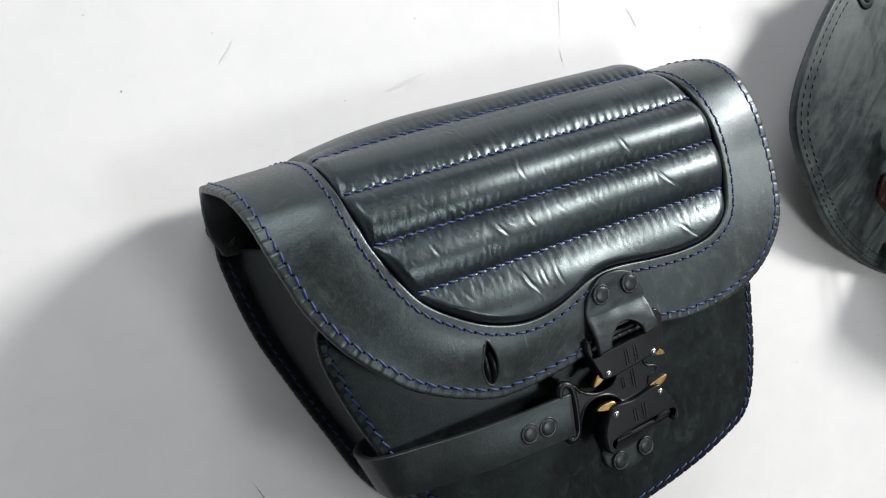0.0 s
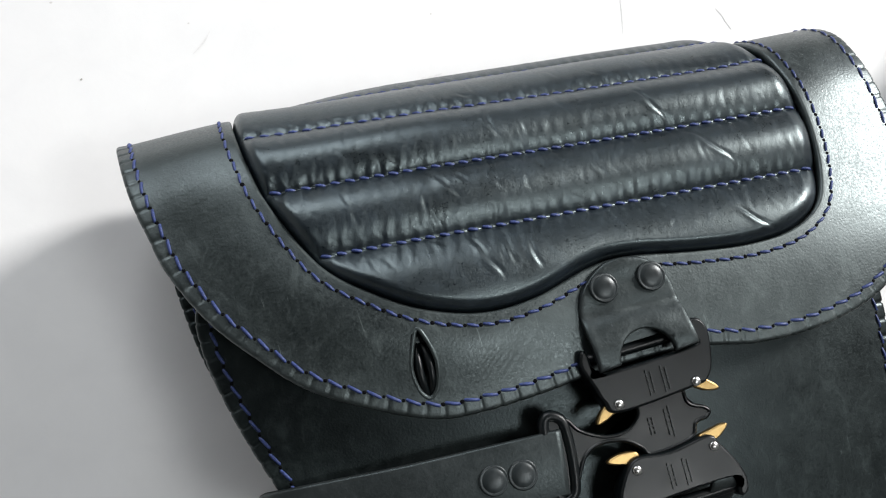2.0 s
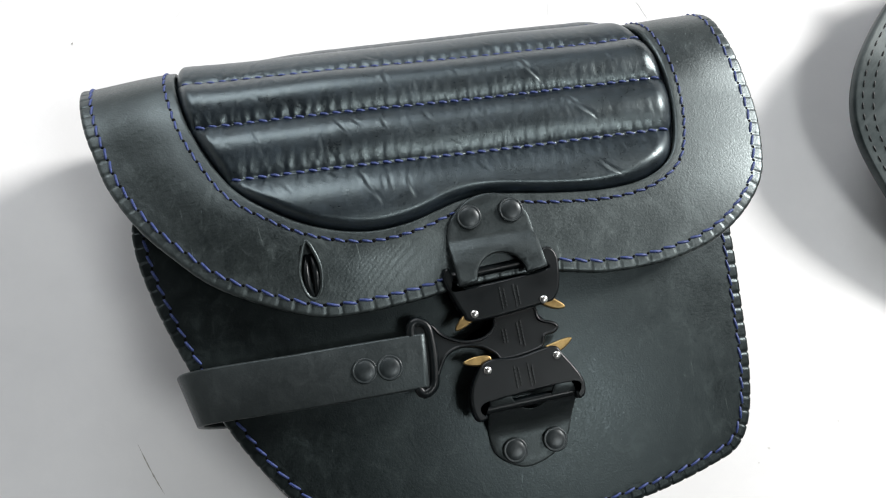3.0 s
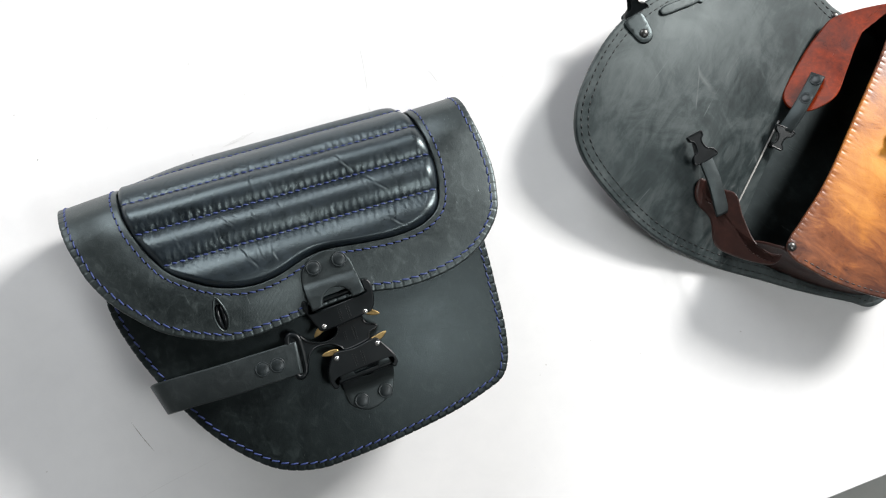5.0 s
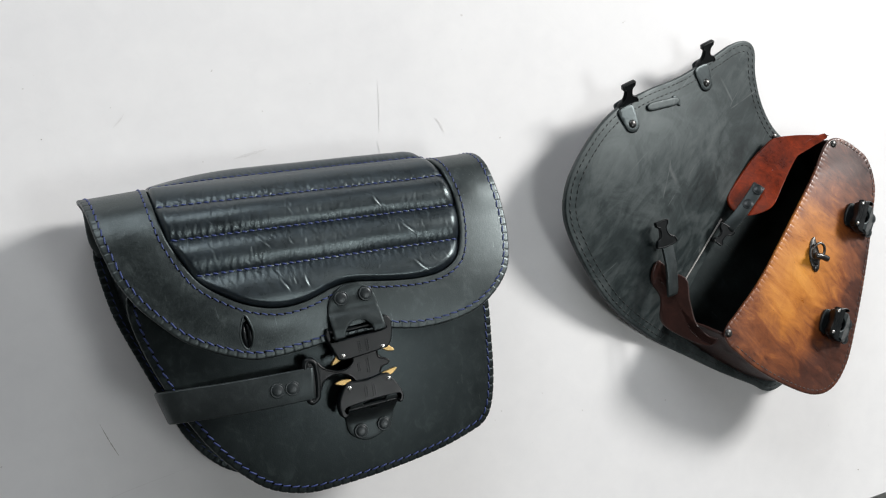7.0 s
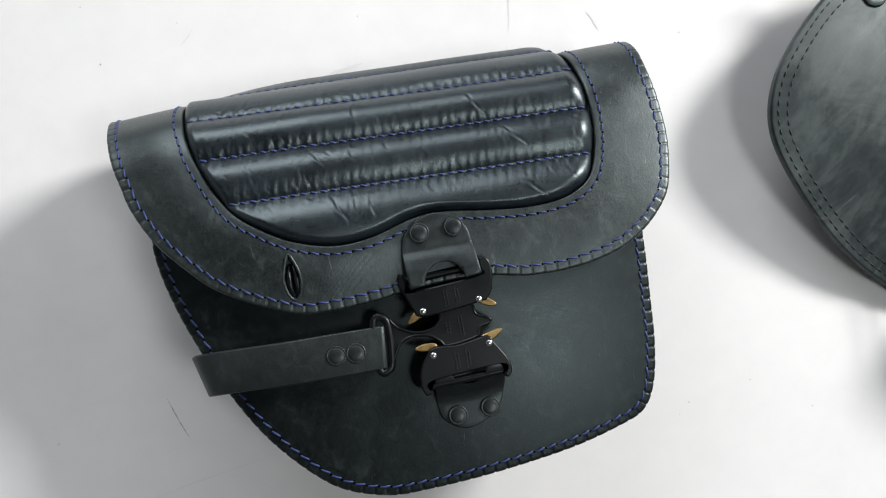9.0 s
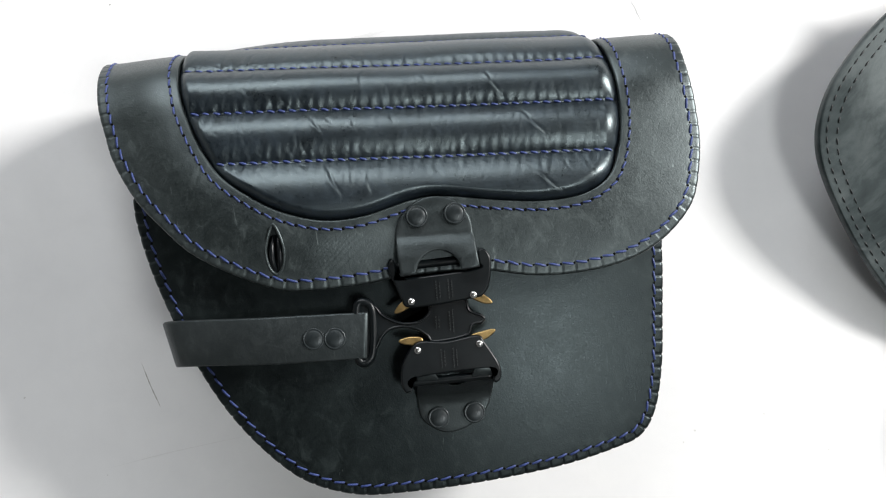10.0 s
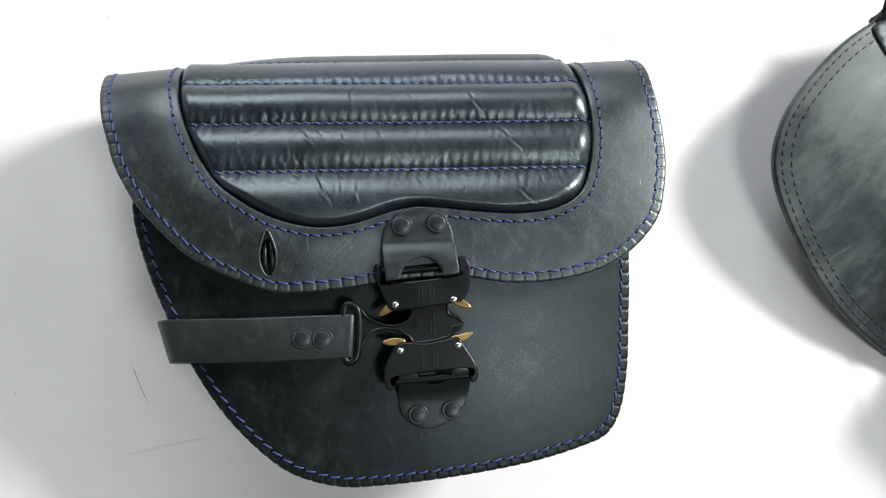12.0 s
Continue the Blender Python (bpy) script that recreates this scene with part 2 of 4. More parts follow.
def inward(loop):
    t = np.roll(loop, -1, 0) - np.roll(loop, 1, 0)
    t /= np.linalg.norm(t, axis=1)[:, None] + 1e-12
    n = np.stack([-t[:, 1], t[:, 0]], 1)
    for _ in range(3):
        n = (np.roll(n, 1, 0) + 2 * n + np.roll(n, -1, 0)) / 4
    return n / (np.linalg.norm(n, axis=1)[:, None] + 1e-12)


def length(loop):
    return float(np.sum(np.linalg.norm(np.roll(loop, -1, 0) - loop, axis=1)))


def radius_at(loop, centre, angles):
    d = loop - np.array(centre)
    a = np.arctan2(d[:, 1], d[:, 0])
    r = np.hypot(d[:, 0], d[:, 1])
    o = np.argsort(a)
    return np.interp(angles, a[o], r[o], period=2 * math.pi)


def hide(name, outer, place, th, centre, inner=None, pitch=0.0, dent=0.0, rows=12, skip=None, grade=1.0):
    """A leather sheet with rounded cut edges, crimped along its rim where a seam pulls it in. place maps (x, s, h) to space."""
    outer = ccw(outer)
    n = len(outer)
    nin = inward(outer)
    per = length(outer)
    s = np.arange(n) * per / n
    pulse = np.maximum(0, np.cos(2 * math.pi * s / (per / max(1, round(per / pitch))))) ** 9 if pitch else np.zeros(n)
    d = outer - np.array(centre)
    ang = np.arctan2(d[:, 1], d[:, 0])
    edge = [(0.006, -th), (0.0008, -th), (0.0, -th * 0.75), (-0.0001, -th * 0.4), (0.0002, -th * 0.15), (0.0007, -0.0002), (0.0013, 0), (0.0022, 0), (0.0032, 0), (0.0040, 0), (0.0047, 0), (0.0056, 0), (0.0068, 0)]
    edge = [(q * grade, h) for q, h in edge]
    verts, count = [], 0

    def row(xy, h):
        nonlocal count
        for (a, b), c in zip(xy, h):
            verts.append(place(a, b, c))
        count += 1

    for inset, h in edge:
        w = max(0.0, 1 - max(0.0, inset - 0.0038) / 0.0022) if inset < 0.006 and dent else 0.0
        deep = pulse * dent * w * (1.0 if h > -th * 0.5 else 0.2)
        row(outer + nin * (inset + pulse * dent * 0.45 * (1 if inset < 0.001 else 0))[:, None], h - deep)
    last = outer + nin * 0.0068 * grade
    if inner is not None:
        r = radius_at(ccw(inner), centre, ang)
        end = np.array(centre) + np.stack([np.cos(ang), np.sin(ang)], 1) * r[:, None]
        nout = (last - end) / np.linalg.norm(last - end, axis=1)[:, None]
        for k in range(1, rows):
            row(last + (end + nout * 0.003 - last) * (k / rows), np.zeros(n))
        for inset, h in [(0.003, 0), (0.0015, 0.0), (0.0006, -0.0001), (0.0001, -th * 0.2), (0, -th * 0.5), (0.0002, -th), (0.006, -th)]:
            row(end + nout * inset, np.full(n, h))
        faces = [(k * n + i, k * n + (i + 1) % n, (k + 1) * n + (i + 1) % n, (k + 1) * n + i) for k in range(count) for i in range(n)]
        faces = [tuple(v % (count * n) for v in f) for f in faces]
    else:
        for k in range(1, rows):
            row(last + (np.array(centre) - last) * (k / rows), np.zeros(n))
        faces = [(k * n + i, k * n + (i + 1) % n, (k + 1) * n + (i + 1) % n, (k + 1) * n + i) for k in range(count - 1) for i in range(n)]
        verts.append(place(centre[0], centre[1], 0))
        verts.append(place(centre[0], centre[1], -th))
        faces += [((count - 1) * n + i, (count - 1) * n + (i + 1) % n, count * n) for i in range(n)]
        faces += [((i + 1) % n, i, count * n + 1) for i in range(n)]
    if skip is not None:
        faces = [f for f in faces if not skip(sum(Vector(verts[i]).xy.x for i in f) / len(f), sum(Vector(verts[i]).xy.y for i in f) / len(f))]
    return raw(name, verts, faces)


def plate(outline, z, th, lip=0.0, soft=0.0008):
    """A cut plate of metal or leather: rounded rim, flat or following z(x, y). Any outline."""
    loop = ccw(np.array(outline, float))
    nin = inward(loop)
    zf = z if callable(z) else (lambda x, y: z)
    rows = [(soft, -th), (0, -th + soft), (0, -soft), (soft * 0.3, -soft * 0.3), (soft, 0)]
    if lip:
        rows += [(soft + 0.0003, 0), (soft + 0.0006, -lip)]
    bm = bmesh.new()
    loops = []
    for inset, h in rows:
        xy = loop + nin * inset
        loops.append([bm.verts.new((x, y, zf(x, y) + h)) for x, y in xy])
    n = len(loop)
    for a, b in zip(loops, loops[1:]):
        for i in range(n):
            bm.faces.new((a[i], a[(i + 1) % n], b[(i + 1) % n], b[i])).smooth = True
    if callable(z):
        step = max(0.0012, 0.03 * float(np.ptp(loop)))
        rim = [Vector((v.co.x, v.co.y)) for v in loops[-1]]
        poly = np.array(rim)
        inner = []
        for gx in np.arange(poly[:, 0].min(), poly[:, 0].max(), step):
            for gy in np.arange(poly[:, 1].min(), poly[:, 1].max(), step):
                if np.min(np.hypot(poly[:, 0] - gx, poly[:, 1] - gy)) > step * 0.5:
                    inner.append(Vector((gx, gy)))
        pts, _, tris, origin, _, _ = delaunay_2d_cdt(rim + inner, [(i, (i + 1) % n) for i in range(n)], [], 1, 1e-7)
        made = [loops[-1][o[0]] if o and o[0] < n else bm.verts.new((p.x, p.y, zf(p.x, p.y) + rows[-1][1])) for p, o in zip(pts, origin)]
        for t in tris:
            if len({made[i] for i in t}) == len(t):
                bm.faces.new([made[i] for i in t]).smooth = True
        under = [loops[0][o[0]] if o and o[0] < n else bm.verts.new((p.x, p.y, zf(p.x, p.y) - th)) for p, o in zip(pts, origin)]
        for t in tris:
            if len({under[i] for i in t}) == len(t):
                bm.faces.new([under[i] for i in reversed(t)]).smooth = True
        for v in [v for v in made + under if v.is_valid and not v.link_faces]:
            bm.verts.remove(v)
    else:
        bmesh.ops.triangulate(bm, faces=[bm.faces.new(loops[-1]), bm.faces.new(loops[0][::-1])])
    return bm


def ribbon(points, widths, th, n=48):
    """A strap swept along points; widths are vectors across it."""
    p = spline(points, n, False)
    w = spline(widths, n, False)
    t = np.gradient(p, axis=0)
    t /= np.linalg.norm(t, axis=1)[:, None]
    up = np.cross(t, w)
    up /= np.linalg.norm(up, axis=1)[:, None]
    wl = np.linalg.norm(w, axis=1)[:, None]
    wu = w / wl
    r = th * 0.28
    prof = [(-1, -1), (1, -1), (1, 1), (-1, 1)]
    sect = []
    for sx, sy in prof:
        for ax, ay in (((0, 1), (0.3, 0.3), (1, 0)) if sx * sy > 0 else ((1, 0), (0.3, 0.3), (0, 1))):
            sect.append((sx, ax * r, sy, ay * r))
    verts, faces, m = [], [], len(sect)
    for i in range(n):
        for sx, ix, sy, iy in sect:
            verts.append(p[i] + wu[i] * sx * (wl[i] / 2 - ix) + up[i] * sy * (th / 2 - iy))
    for i in range(n - 1):
        for j in range(m):
            faces.append((i * m + j, i * m + (j + 1) % m, (i + 1) * m + (j + 1) % m, (i + 1) * m + j))
    faces += [tuple(range(m)), tuple(range((n - 1) * m, n * m))]
    return raw("strap", verts, faces)


def stitches(path, place, pitch, long, rad, lift, closed=True, slant=0.0):
    """Single stitches of thread, each a small bent capsule sunk at both ends."""
    per = length(path) if closed else float(np.sum(np.linalg.norm(np.diff(path, axis=0), axis=1)))
    count = max(2, round(per / pitch))
    run = np.linspace(0, 1, len(path) + (1 if closed else 0))
    loop = np.vstack([path, path[:1]]) if closed else path
    seg = np.concatenate([[0], np.cumsum(np.linalg.norm(np.diff(loop, axis=0), axis=1))])
    rng = random.Random(len(path) * 7 + count)
    verts, faces = [], []
    for k in range(count):
        c = (k + 0.5) * per / count
        j = rng.uniform(-0.1, 0.1)
        ring0 = len(verts)
        for m, (f, rr, hh) in enumerate(((-0.5, 0.35, -0.9), (-0.36, 0.9, 0.0), (0.0, 1.0, 0.45), (0.36, 0.9, 0.0), (0.5, 0.35, -0.9))):
            at = (c + f * long) % per if closed else min(max(c + f * long, 0), per)
            x, s = np.interp(at, seg, loop[:, 0]), np.interp(at, seg, loop[:, 1])
            x2, s2 = np.interp(min(at + 1e-4, seg[-1]), seg, loop[:, 0]), np.interp(min(at + 1e-4, seg[-1]), seg, loop[:, 1])
            x1, s1 = np.interp(max(at - 1e-4, 0), seg, loop[:, 0]), np.interp(max(at - 1e-4, 0), seg, loop[:, 1])
            tx, ts = x2 - x1, s2 - s1
            q = math.hypot(tx, ts) + 1e-12
            nx, ns = -ts / q, tx / q
            off = slant * f * long * 2 + j * rad
            for a in range(6):
                ca, sa = math.cos(a * math.pi / 3), math.sin(a * math.pi / 3)
                verts.append(place(x + nx * (rad * rr * ca + off), s + ns * (rad * rr * ca + off), lift + rad * (rr * sa * 0.8 + hh)))
        for m in range(4):
            for a in range(6):
                faces.append((ring0 + m * 6 + a, ring0 + m * 6 + (a + 1) % 6, ring0 + (m + 1) * 6 + (a + 1) % 6, ring0 + (m + 1) * 6 + a))
        faces += [tuple(ring0 + a for a in range(6)), tuple(ring0 + 24 + a for a in range(6))]
    return raw("stitching", verts, faces)


def holes(path, place, pitch, rad, lift, closed=True):
    """Shallow black lens-shaped plugs between the stitches, painting in the shade of pricked holes."""
    per = length(path) if closed else float(np.sum(np.linalg.norm(np.diff(path, axis=0), axis=1)))
    count = max(2, round(per / pitch))
    loop = np.vstack([path, path[:1]]) if closed else path
    seg = np.concatenate([[0], np.cumsum(np.linalg.norm(np.diff(loop, axis=0), axis=1))])
    rng = random.Random(count)
    verts, faces = [], []
    for k in range(count):
        at = (k * per / count) % per
        x, s = np.interp(at, seg, loop[:, 0]), np.interp(at, seg, loop[:, 1])
        r = rad * rng.uniform(0.8, 1.15)
        base = len(verts)
        for f, h in ((1.0, -0.0003), (0.8, 0.00004)):
            for a in range(8):
                verts.append(place(x + r * f * math.cos(a * math.pi / 4), s + r * f * math.sin(a * math.pi / 4), lift + h))
        verts.append(place(x, s, lift + 0.00006))
        for a in range(8):
            b = (a + 1) % 8
            faces += [(base + a, base + b, base + 8 + b, base + 8 + a), (base + 8 + a, base + 8 + b, base + 16)]
    return raw("hole_shade_plugs", verts, faces)


def lathe(profile, seg=28):
    bm = bmesh.new()
    rings = []
    for r, z in profile:
        if r < 1e-6:
            rings.append([bm.verts.new((0, 0, z))])
        else:
            rings.append([bm.verts.new((r * math.cos(2 * math.pi * i / seg), r * math.sin(2 * math.pi * i / seg), z)) for i in range(seg)])
    for a, b in zip(rings, rings[1:]):
        for i in range(seg):
            j = (i + 1) % seg
            if len(a) == 1:
                bm.faces.new((a[0], b[i], b[j]))
            elif len(b) == 1:
                bm.faces.new((a[i], a[j], b[0]))
            else:
                bm.faces.new((a[i], a[j], b[j], b[i]))
    return bm


def mesh_of(name, bm, mat):
    me = bpy.data.meshes.new(name)
    bmesh.ops.recalc_face_normals(bm, faces=bm.faces)
    bm.to_mesh(me)
    bm.free()
    me.materials.append(mat)
    return me


RIVET_MESH = mesh_of("rivet", lathe([(0.0048, -0.001), (0.0053, 0.0), (0.0053, 0.0003), (0.0050, 0.0006), (0.0046, 0.0006), (0.0043, 0.0004), (0.0040, 0.0006), (0.0022, 0.0009), (0, 0.0010)]), RIVET)
PALE_RIVET_MESH = mesh_of("rivet", lathe([(0.0036, -0.001), (0.0038, 0.0), (0.0037, 0.0006), (0.0030, 0.0013), (0.0016, 0.0018), (0, 0.0019)]), GUN)
PIN_MESH = mesh_of("pin", lathe([(0.0017, -0.002), (0.0017, 0.0004), (0.0014, 0.0008), (0, 0.0009)], 18), SILVER)


def stud(mesh, at, parent, name="rivet", label="", tilt=(0, 0)):
    ob = part(name, mesh, None, parent, label)
    ob.matrix_basis = pose(*at, tilt[0], tilt[1], 0)
    return ob


def mm(points, ox, oy):
    return [(ox + 0.001 * x, oy + 0.001 * y) for x, y in points]


def arc(cx, cy, r, a0, a1, n):
    return [(cx + r * math.cos(radians(a0 + (a1 - a0) * i / n)), cy + r * math.sin(radians(a0 + (a1 - a0) * i / n))) for i in range(n + 1)]


def tube(points, rad, n=60, closed=False, seg=10):
    p = spline(points, n, closed)
    t = np.roll(p, -1, 0) - np.roll(p, 1, 0) if closed else np.gradient(p, axis=0)
    t /= np.linalg.norm(t, axis=1)[:, None] + 1e-12
    ref = np.array((0, 0, 1.0))
    verts, faces = [], []
    for i in range(n):
        a = np.cross(t[i], ref)
        if np.linalg.norm(a) < 1e-3:
            a = np.cross(t[i], (1.0, 0, 0))
        a /= np.linalg.norm(a)
        b = np.cross(t[i], a)
        for k in range(seg):
            c = 2 * math.pi * k / seg
            verts.append(p[i] + rad * (a * math.cos(c) + b * math.sin(c)))
    for i in range(n if closed else n - 1):
        for k in range(seg):
            j = (i + 1) % n
            faces.append((i * seg + k, i * seg + (k + 1) % seg, j * seg + (k + 1) % seg, j * seg + k))
    if not closed:
        faces += [tuple(range(seg)), tuple(range((n - 1) * seg, n * seg))]
    return raw("tube", verts, faces)


def box(x0, x1, y0, y1, z0, z1, soft=0.0):
    bm = bmesh.new()
    bmesh.ops.create_cube(bm, size=1, matrix=Matrix.Translation(((x0 + x1) / 2, (y0 + y1) / 2, (z0 + z1) / 2)) @ Matrix.Diagonal((x1 - x0, y1 - y0, z1 - z0, 1)))
    if soft:
        bmesh.ops.bevel(bm, geom=bm.edges[:], offset=soft, segments=2, affect="EDGES")
    return bm


# ---- the room ----
FLOOR_Z = -0.75
tagged(part("floor", box(-1.9, 1.9, -2.1, 2.2, FLOOR_Z - 0.1, FLOOR_Z), CONCRETE, smooth=False), "grey worn concrete floor", "floor", kind="structure")
# Unseen ceiling, dark so that the leather reflects little from above.
tagged(part("ceiling", box(-1.9, 1.9, -2.1, 2.2, 2.05, 2.15), DARKPAINT, smooth=False), "unseen ceiling, kept dark grey to limit reflections", "ceiling", kind="structure")


def wall(name, axis, at, lo, hi, opening=None):
    """A wall 0.12 thick; opening is (from, to, sill, head)."""
    bm = bmesh.new()
    pieces = [(lo, hi, FLOOR_Z, 2.05)]
    if opening:
        a, b, c, d = opening
        pieces = [(lo, a, FLOOR_Z, 2.05), (b, hi, FLOOR_Z, 2.05), (a, b, FLOOR_Z, c), (a, b, d, 2.05)]
    t0, t1 = (at, at + 0.12) if at > 0 else (at - 0.12, at)
    for a, b, c, d in pieces:
        size, mid = ((t1 - t0, b - a, d - c), ((t0 + t1) / 2, (a + b) / 2, (c + d) / 2))
        if axis == "y":
            size, mid = (size[1], size[0], size[2]), (mid[1], mid[0], mid[2])
        bmesh.ops.create_cube(bm, size=1, matrix=Matrix.Translation(mid) @ Matrix.Diagonal((*size, 1)))
    tagged(part(name, bm, PAINT, smooth=False), "plain grey wall, unseen, toned down to limit bounce light", "wall", kind="structure")


# Unseen walls, greyed to cut bounce; openings added for the two side lamps.
wall("wall_east", "x", 1.42, -2.1, 2.2, (0.05, 1.55, 0.5, 1.8))
wall("wall_west", "x", -1.78, -2.1, 2.2)
wall("wall_north", "y", 2.08, -1.78, 1.42, (-1.2, 0.6, 0.7, 1.8))
wall("wall_south", "y", -1.98, -1.78, 1.42)

# ---- the white table ----
table = thing("table", "white painted work table with faint scuffs and scratches", "table", (0.2, 0.2, FLOOR_Z))
top_z = -FLOOR_Z


def table_top():
    bm = bmesh.new()
    rng = random.Random(4)
    x0, x1, y0, y1, th = -1.25, 1.15, -0.523, 0.75, 0.024
    n = 160
    rim = []
    for i in range(n + 1):
        x = x0 + (x1 - x0) * i / n
        rim.append((x, y0 + 0.0016 * noise.noise(Vector((x * 9, 0, 3))) + 0.0007 * noise.noise(Vector((x * 60, 2, 3)))))
    rim += [(x1, y1), (x0, y1)]
    lo = [bm.verts.new((x, y, top_z - th)) for x, y in rim]
    mid = [bm.verts.new((x, y, top_z - 0.0015)) for x, y in rim]
    hi = [bm.verts.new((x * 0.9995, y + (0.0012 if y < 0 else -0.0012), top_z)) for x, y in rim]
    for a, b in ((lo, mid), (mid, hi)):
        for i in range(len(rim)):
            j = (i + 1) % len(rim)
            bm.faces.new((a[i], a[j], b[j], b[i]))
    bm.faces.new(hi)
    bm.faces.new(lo[::-1])
    return bm


part("tabletop", table_top(), TABLE, table, smooth=False)
leg_mesh = mesh_of("leg", box(-0.025, 0.025, -0.025, 0.025, 0, top_z - 0.024, 0.003), PAINT)
for lx, ly in ((-1.15, -0.40), (1.05, -0.40), (-1.15, 0.66), (1.05, 0.66)):
    leg = part("leg", leg_mesh, None, table, smooth=False)
    leg.location = (lx, ly, 0)


def streak(pts, width, mat):
    """A faint mark on the board, tapered at both ends."""
    p = spline([(x - 0.2, y - 0.2) for x, y in pts], 30, False)
    t = np.gradient(p, axis=0)
    t /= np.linalg.norm(t, axis=1)[:, None]
    bm = bmesh.new()
    rows = []
    for i, (a, b) in enumerate(zip(p, t)):
        w = width * (0.15 + math.sin(math.pi * i / 29)) * (0.7 + 0.5 * noise.noise(Vector((a[0] * 400, a[1] * 400, 1)))) / 2
        rows.append([bm.verts.new((a[0] - b[1] * s * w, a[1] + b[0] * s * w, top_z + 0.00025)) for s in (-1, 1)])
    for a, b in zip(rows, rows[1:]):
        bm.faces.new((a[0], a[1], b[1], b[0]))
    part("scuff", bm, mat, table, smooth=False)


streak([(-0.045, 0.121), (-0.030, 0.1235), (-0.018, 0.1255)], 0.0030, SCUFF)
streak([(0.0775, 0.108), (0.077, 0.116), (0.0765, 0.122)], 0.0006, SCUFF)
streak([(0.0795, 0.128), (0.083, 0.146), (0.086, 0.172)], 0.0007, SCUFF)
streak([(-0.178, -0.064), (-0.1735, -0.078), (-0.1685, -0.091)], 0.0008, HAIRLINE)
streak([(0.1335, 0.134), (0.137, 0.128), (0.139, 0.121)], 0.0022, SCUFF)
streak([(-0.132, 0.156), (-0.126, 0.161), (-0.122, 0.166)], 0.0010, SCUFF)
streak([(-0.20, -0.124), (-0.165, -0.118), (-0.12, -0.112)], 0.0006, SCUFF)
streak([(0.5455, -0.288), (0.5465, -0.288), (0.5475, -0.2885)], 0.0014, HAIRLINE)
streak([(-0.1835, 0.153), (-0.183, 0.153), (-0.1825, 0.1535)], 0.0010, HAIRLINE)

# ---- the closed black saddlebag ----
bag = thing("leather_saddlebag", "closed black leather saddlebag with blue stitching, on a white table", "bag")

PROFILE = spline([(0.05, 0.0045), (0.076, 0.005), (0.0905, 0.013), (0.0970, 0.03), (0.0980, 0.049), (0.0955, 0.0690), (0.0862, 0.0852), (0.073, 0.0944), (0.058, 0.1003), (0.033, 0.1055), (0.01, 0.1095), (-0.01, 0.111), (-0.045, 0.1105)], 500, False)
RUN = np.concatenate([[0], np.cumsum(np.linalg.norm(np.diff(PROFILE, axis=0), axis=1))])
RIDGE = int(np.argmax(PROFILE[:, 0]))
TAN = np.gradient(PROFILE, axis=0)
TAN /= np.linalg.norm(TAN, axis=1)[:, None]


def s_of(y):
    return float(np.interp(-y, -PROFILE[RIDGE:, 0], RUN[RIDGE:]))


S_RIDGE = float(RUN[RIDGE])


def smooth(t):
    t = min(1.0, max(0.0, t))
    return t * t * (3 - 2 * t)


RIM_STEPS = 720
rim_reach = []


def swell(x, s):
    """Rise of the flap over the fuller end of the bag, falling to its rim."""
    if not rim_reach or x > 0.03:
        return 0.0
    a = math.atan2(s - CENTRE[1], x - CENTRE[0])
    gap = rim_reach[int((a + math.pi) / (2 * math.pi) * RIM_STEPS) % RIM_STEPS] - math.hypot(s - CENTRE[1], x - CENTRE[0])
    return 0.0050 * smooth((0.03 - x) / 0.11) * smooth(gap / 0.034)


def droop(x):
    """Fall of the flap beyond the edge of the bag's body."""
    return 0.0020 * min(1.6, max(0.0, (x - 0.072) / 0.045)) ** 2


def on_flap(x, s, h):
    y, z = np.interp(s, RUN, PROFILE[:, 0]), np.interp(s, RUN, PROFILE[:, 1])
    ty, tz = np.interp(s, RUN, TAN[:, 0]), np.interp(s, RUN, TAN[:, 1])
    lean = z / 0.1 * (0.0030 * min(1.0, max(0.0, (x - 0.07) / 0.06)) - 0.0042 * min(1.0, max(0.0, (-x - 0.125) / 0.035))) * min(1.0, max(0.0, (y - 0.05) / 0.04))
    ends = (0.022 * smooth((-x - 0.095) / 0.04) + 0.026 * smooth((x - 0.085) / 0.035)) * smooth((y - 0.045) / 0.035)
    return (x, y - 0.028 * x + lean + tz * h, z * (1 - 0.12 * x + ends) - ty * h + (swell(x, s) - droop(x)) * max(0.0, -ty))


OUTER = [(-0.1605, 0.0665), (-0.157, 0.0506), (-0.153, 0.0367), (-0.143, 0.018), (-0.13, 0.0024), (-0.117, -0.0103), (-0.099, -0.0208), (-0.078, -0.0292), (-0.062, -0.0307), (-0.038, -0.0291), (-0.019, -0.0265), (0.003, -0.0249), (0.024, -0.0253), (0.046, -0.0287), (0.0712, -0.028), (0.0956, -0.0224), (0.1136, -0.0119), (0.1276, 0.0035), (0.1336, 0.0206), (0.1366, 0.0377), (0.1366, 0.0557)]
INNER = [(-0.1190, 0.0677), (-0.1150, 0.0528), (-0.1030, 0.0291), (-0.0870, 0.0156), (-0.0710, 0.0070), (-0.0520, 0.0025), (-0.0330, 0.0041), (-0.0110, 0.0107), (0.0050, 0.0121), (0.0320, 0.0089), (0.0540, 0.0075), (0.0730, 0.0100), (0.0870, 0.0184), (0.0940, 0.0336), (0.0970, 0.0507), (0.0970, 0.0667)]
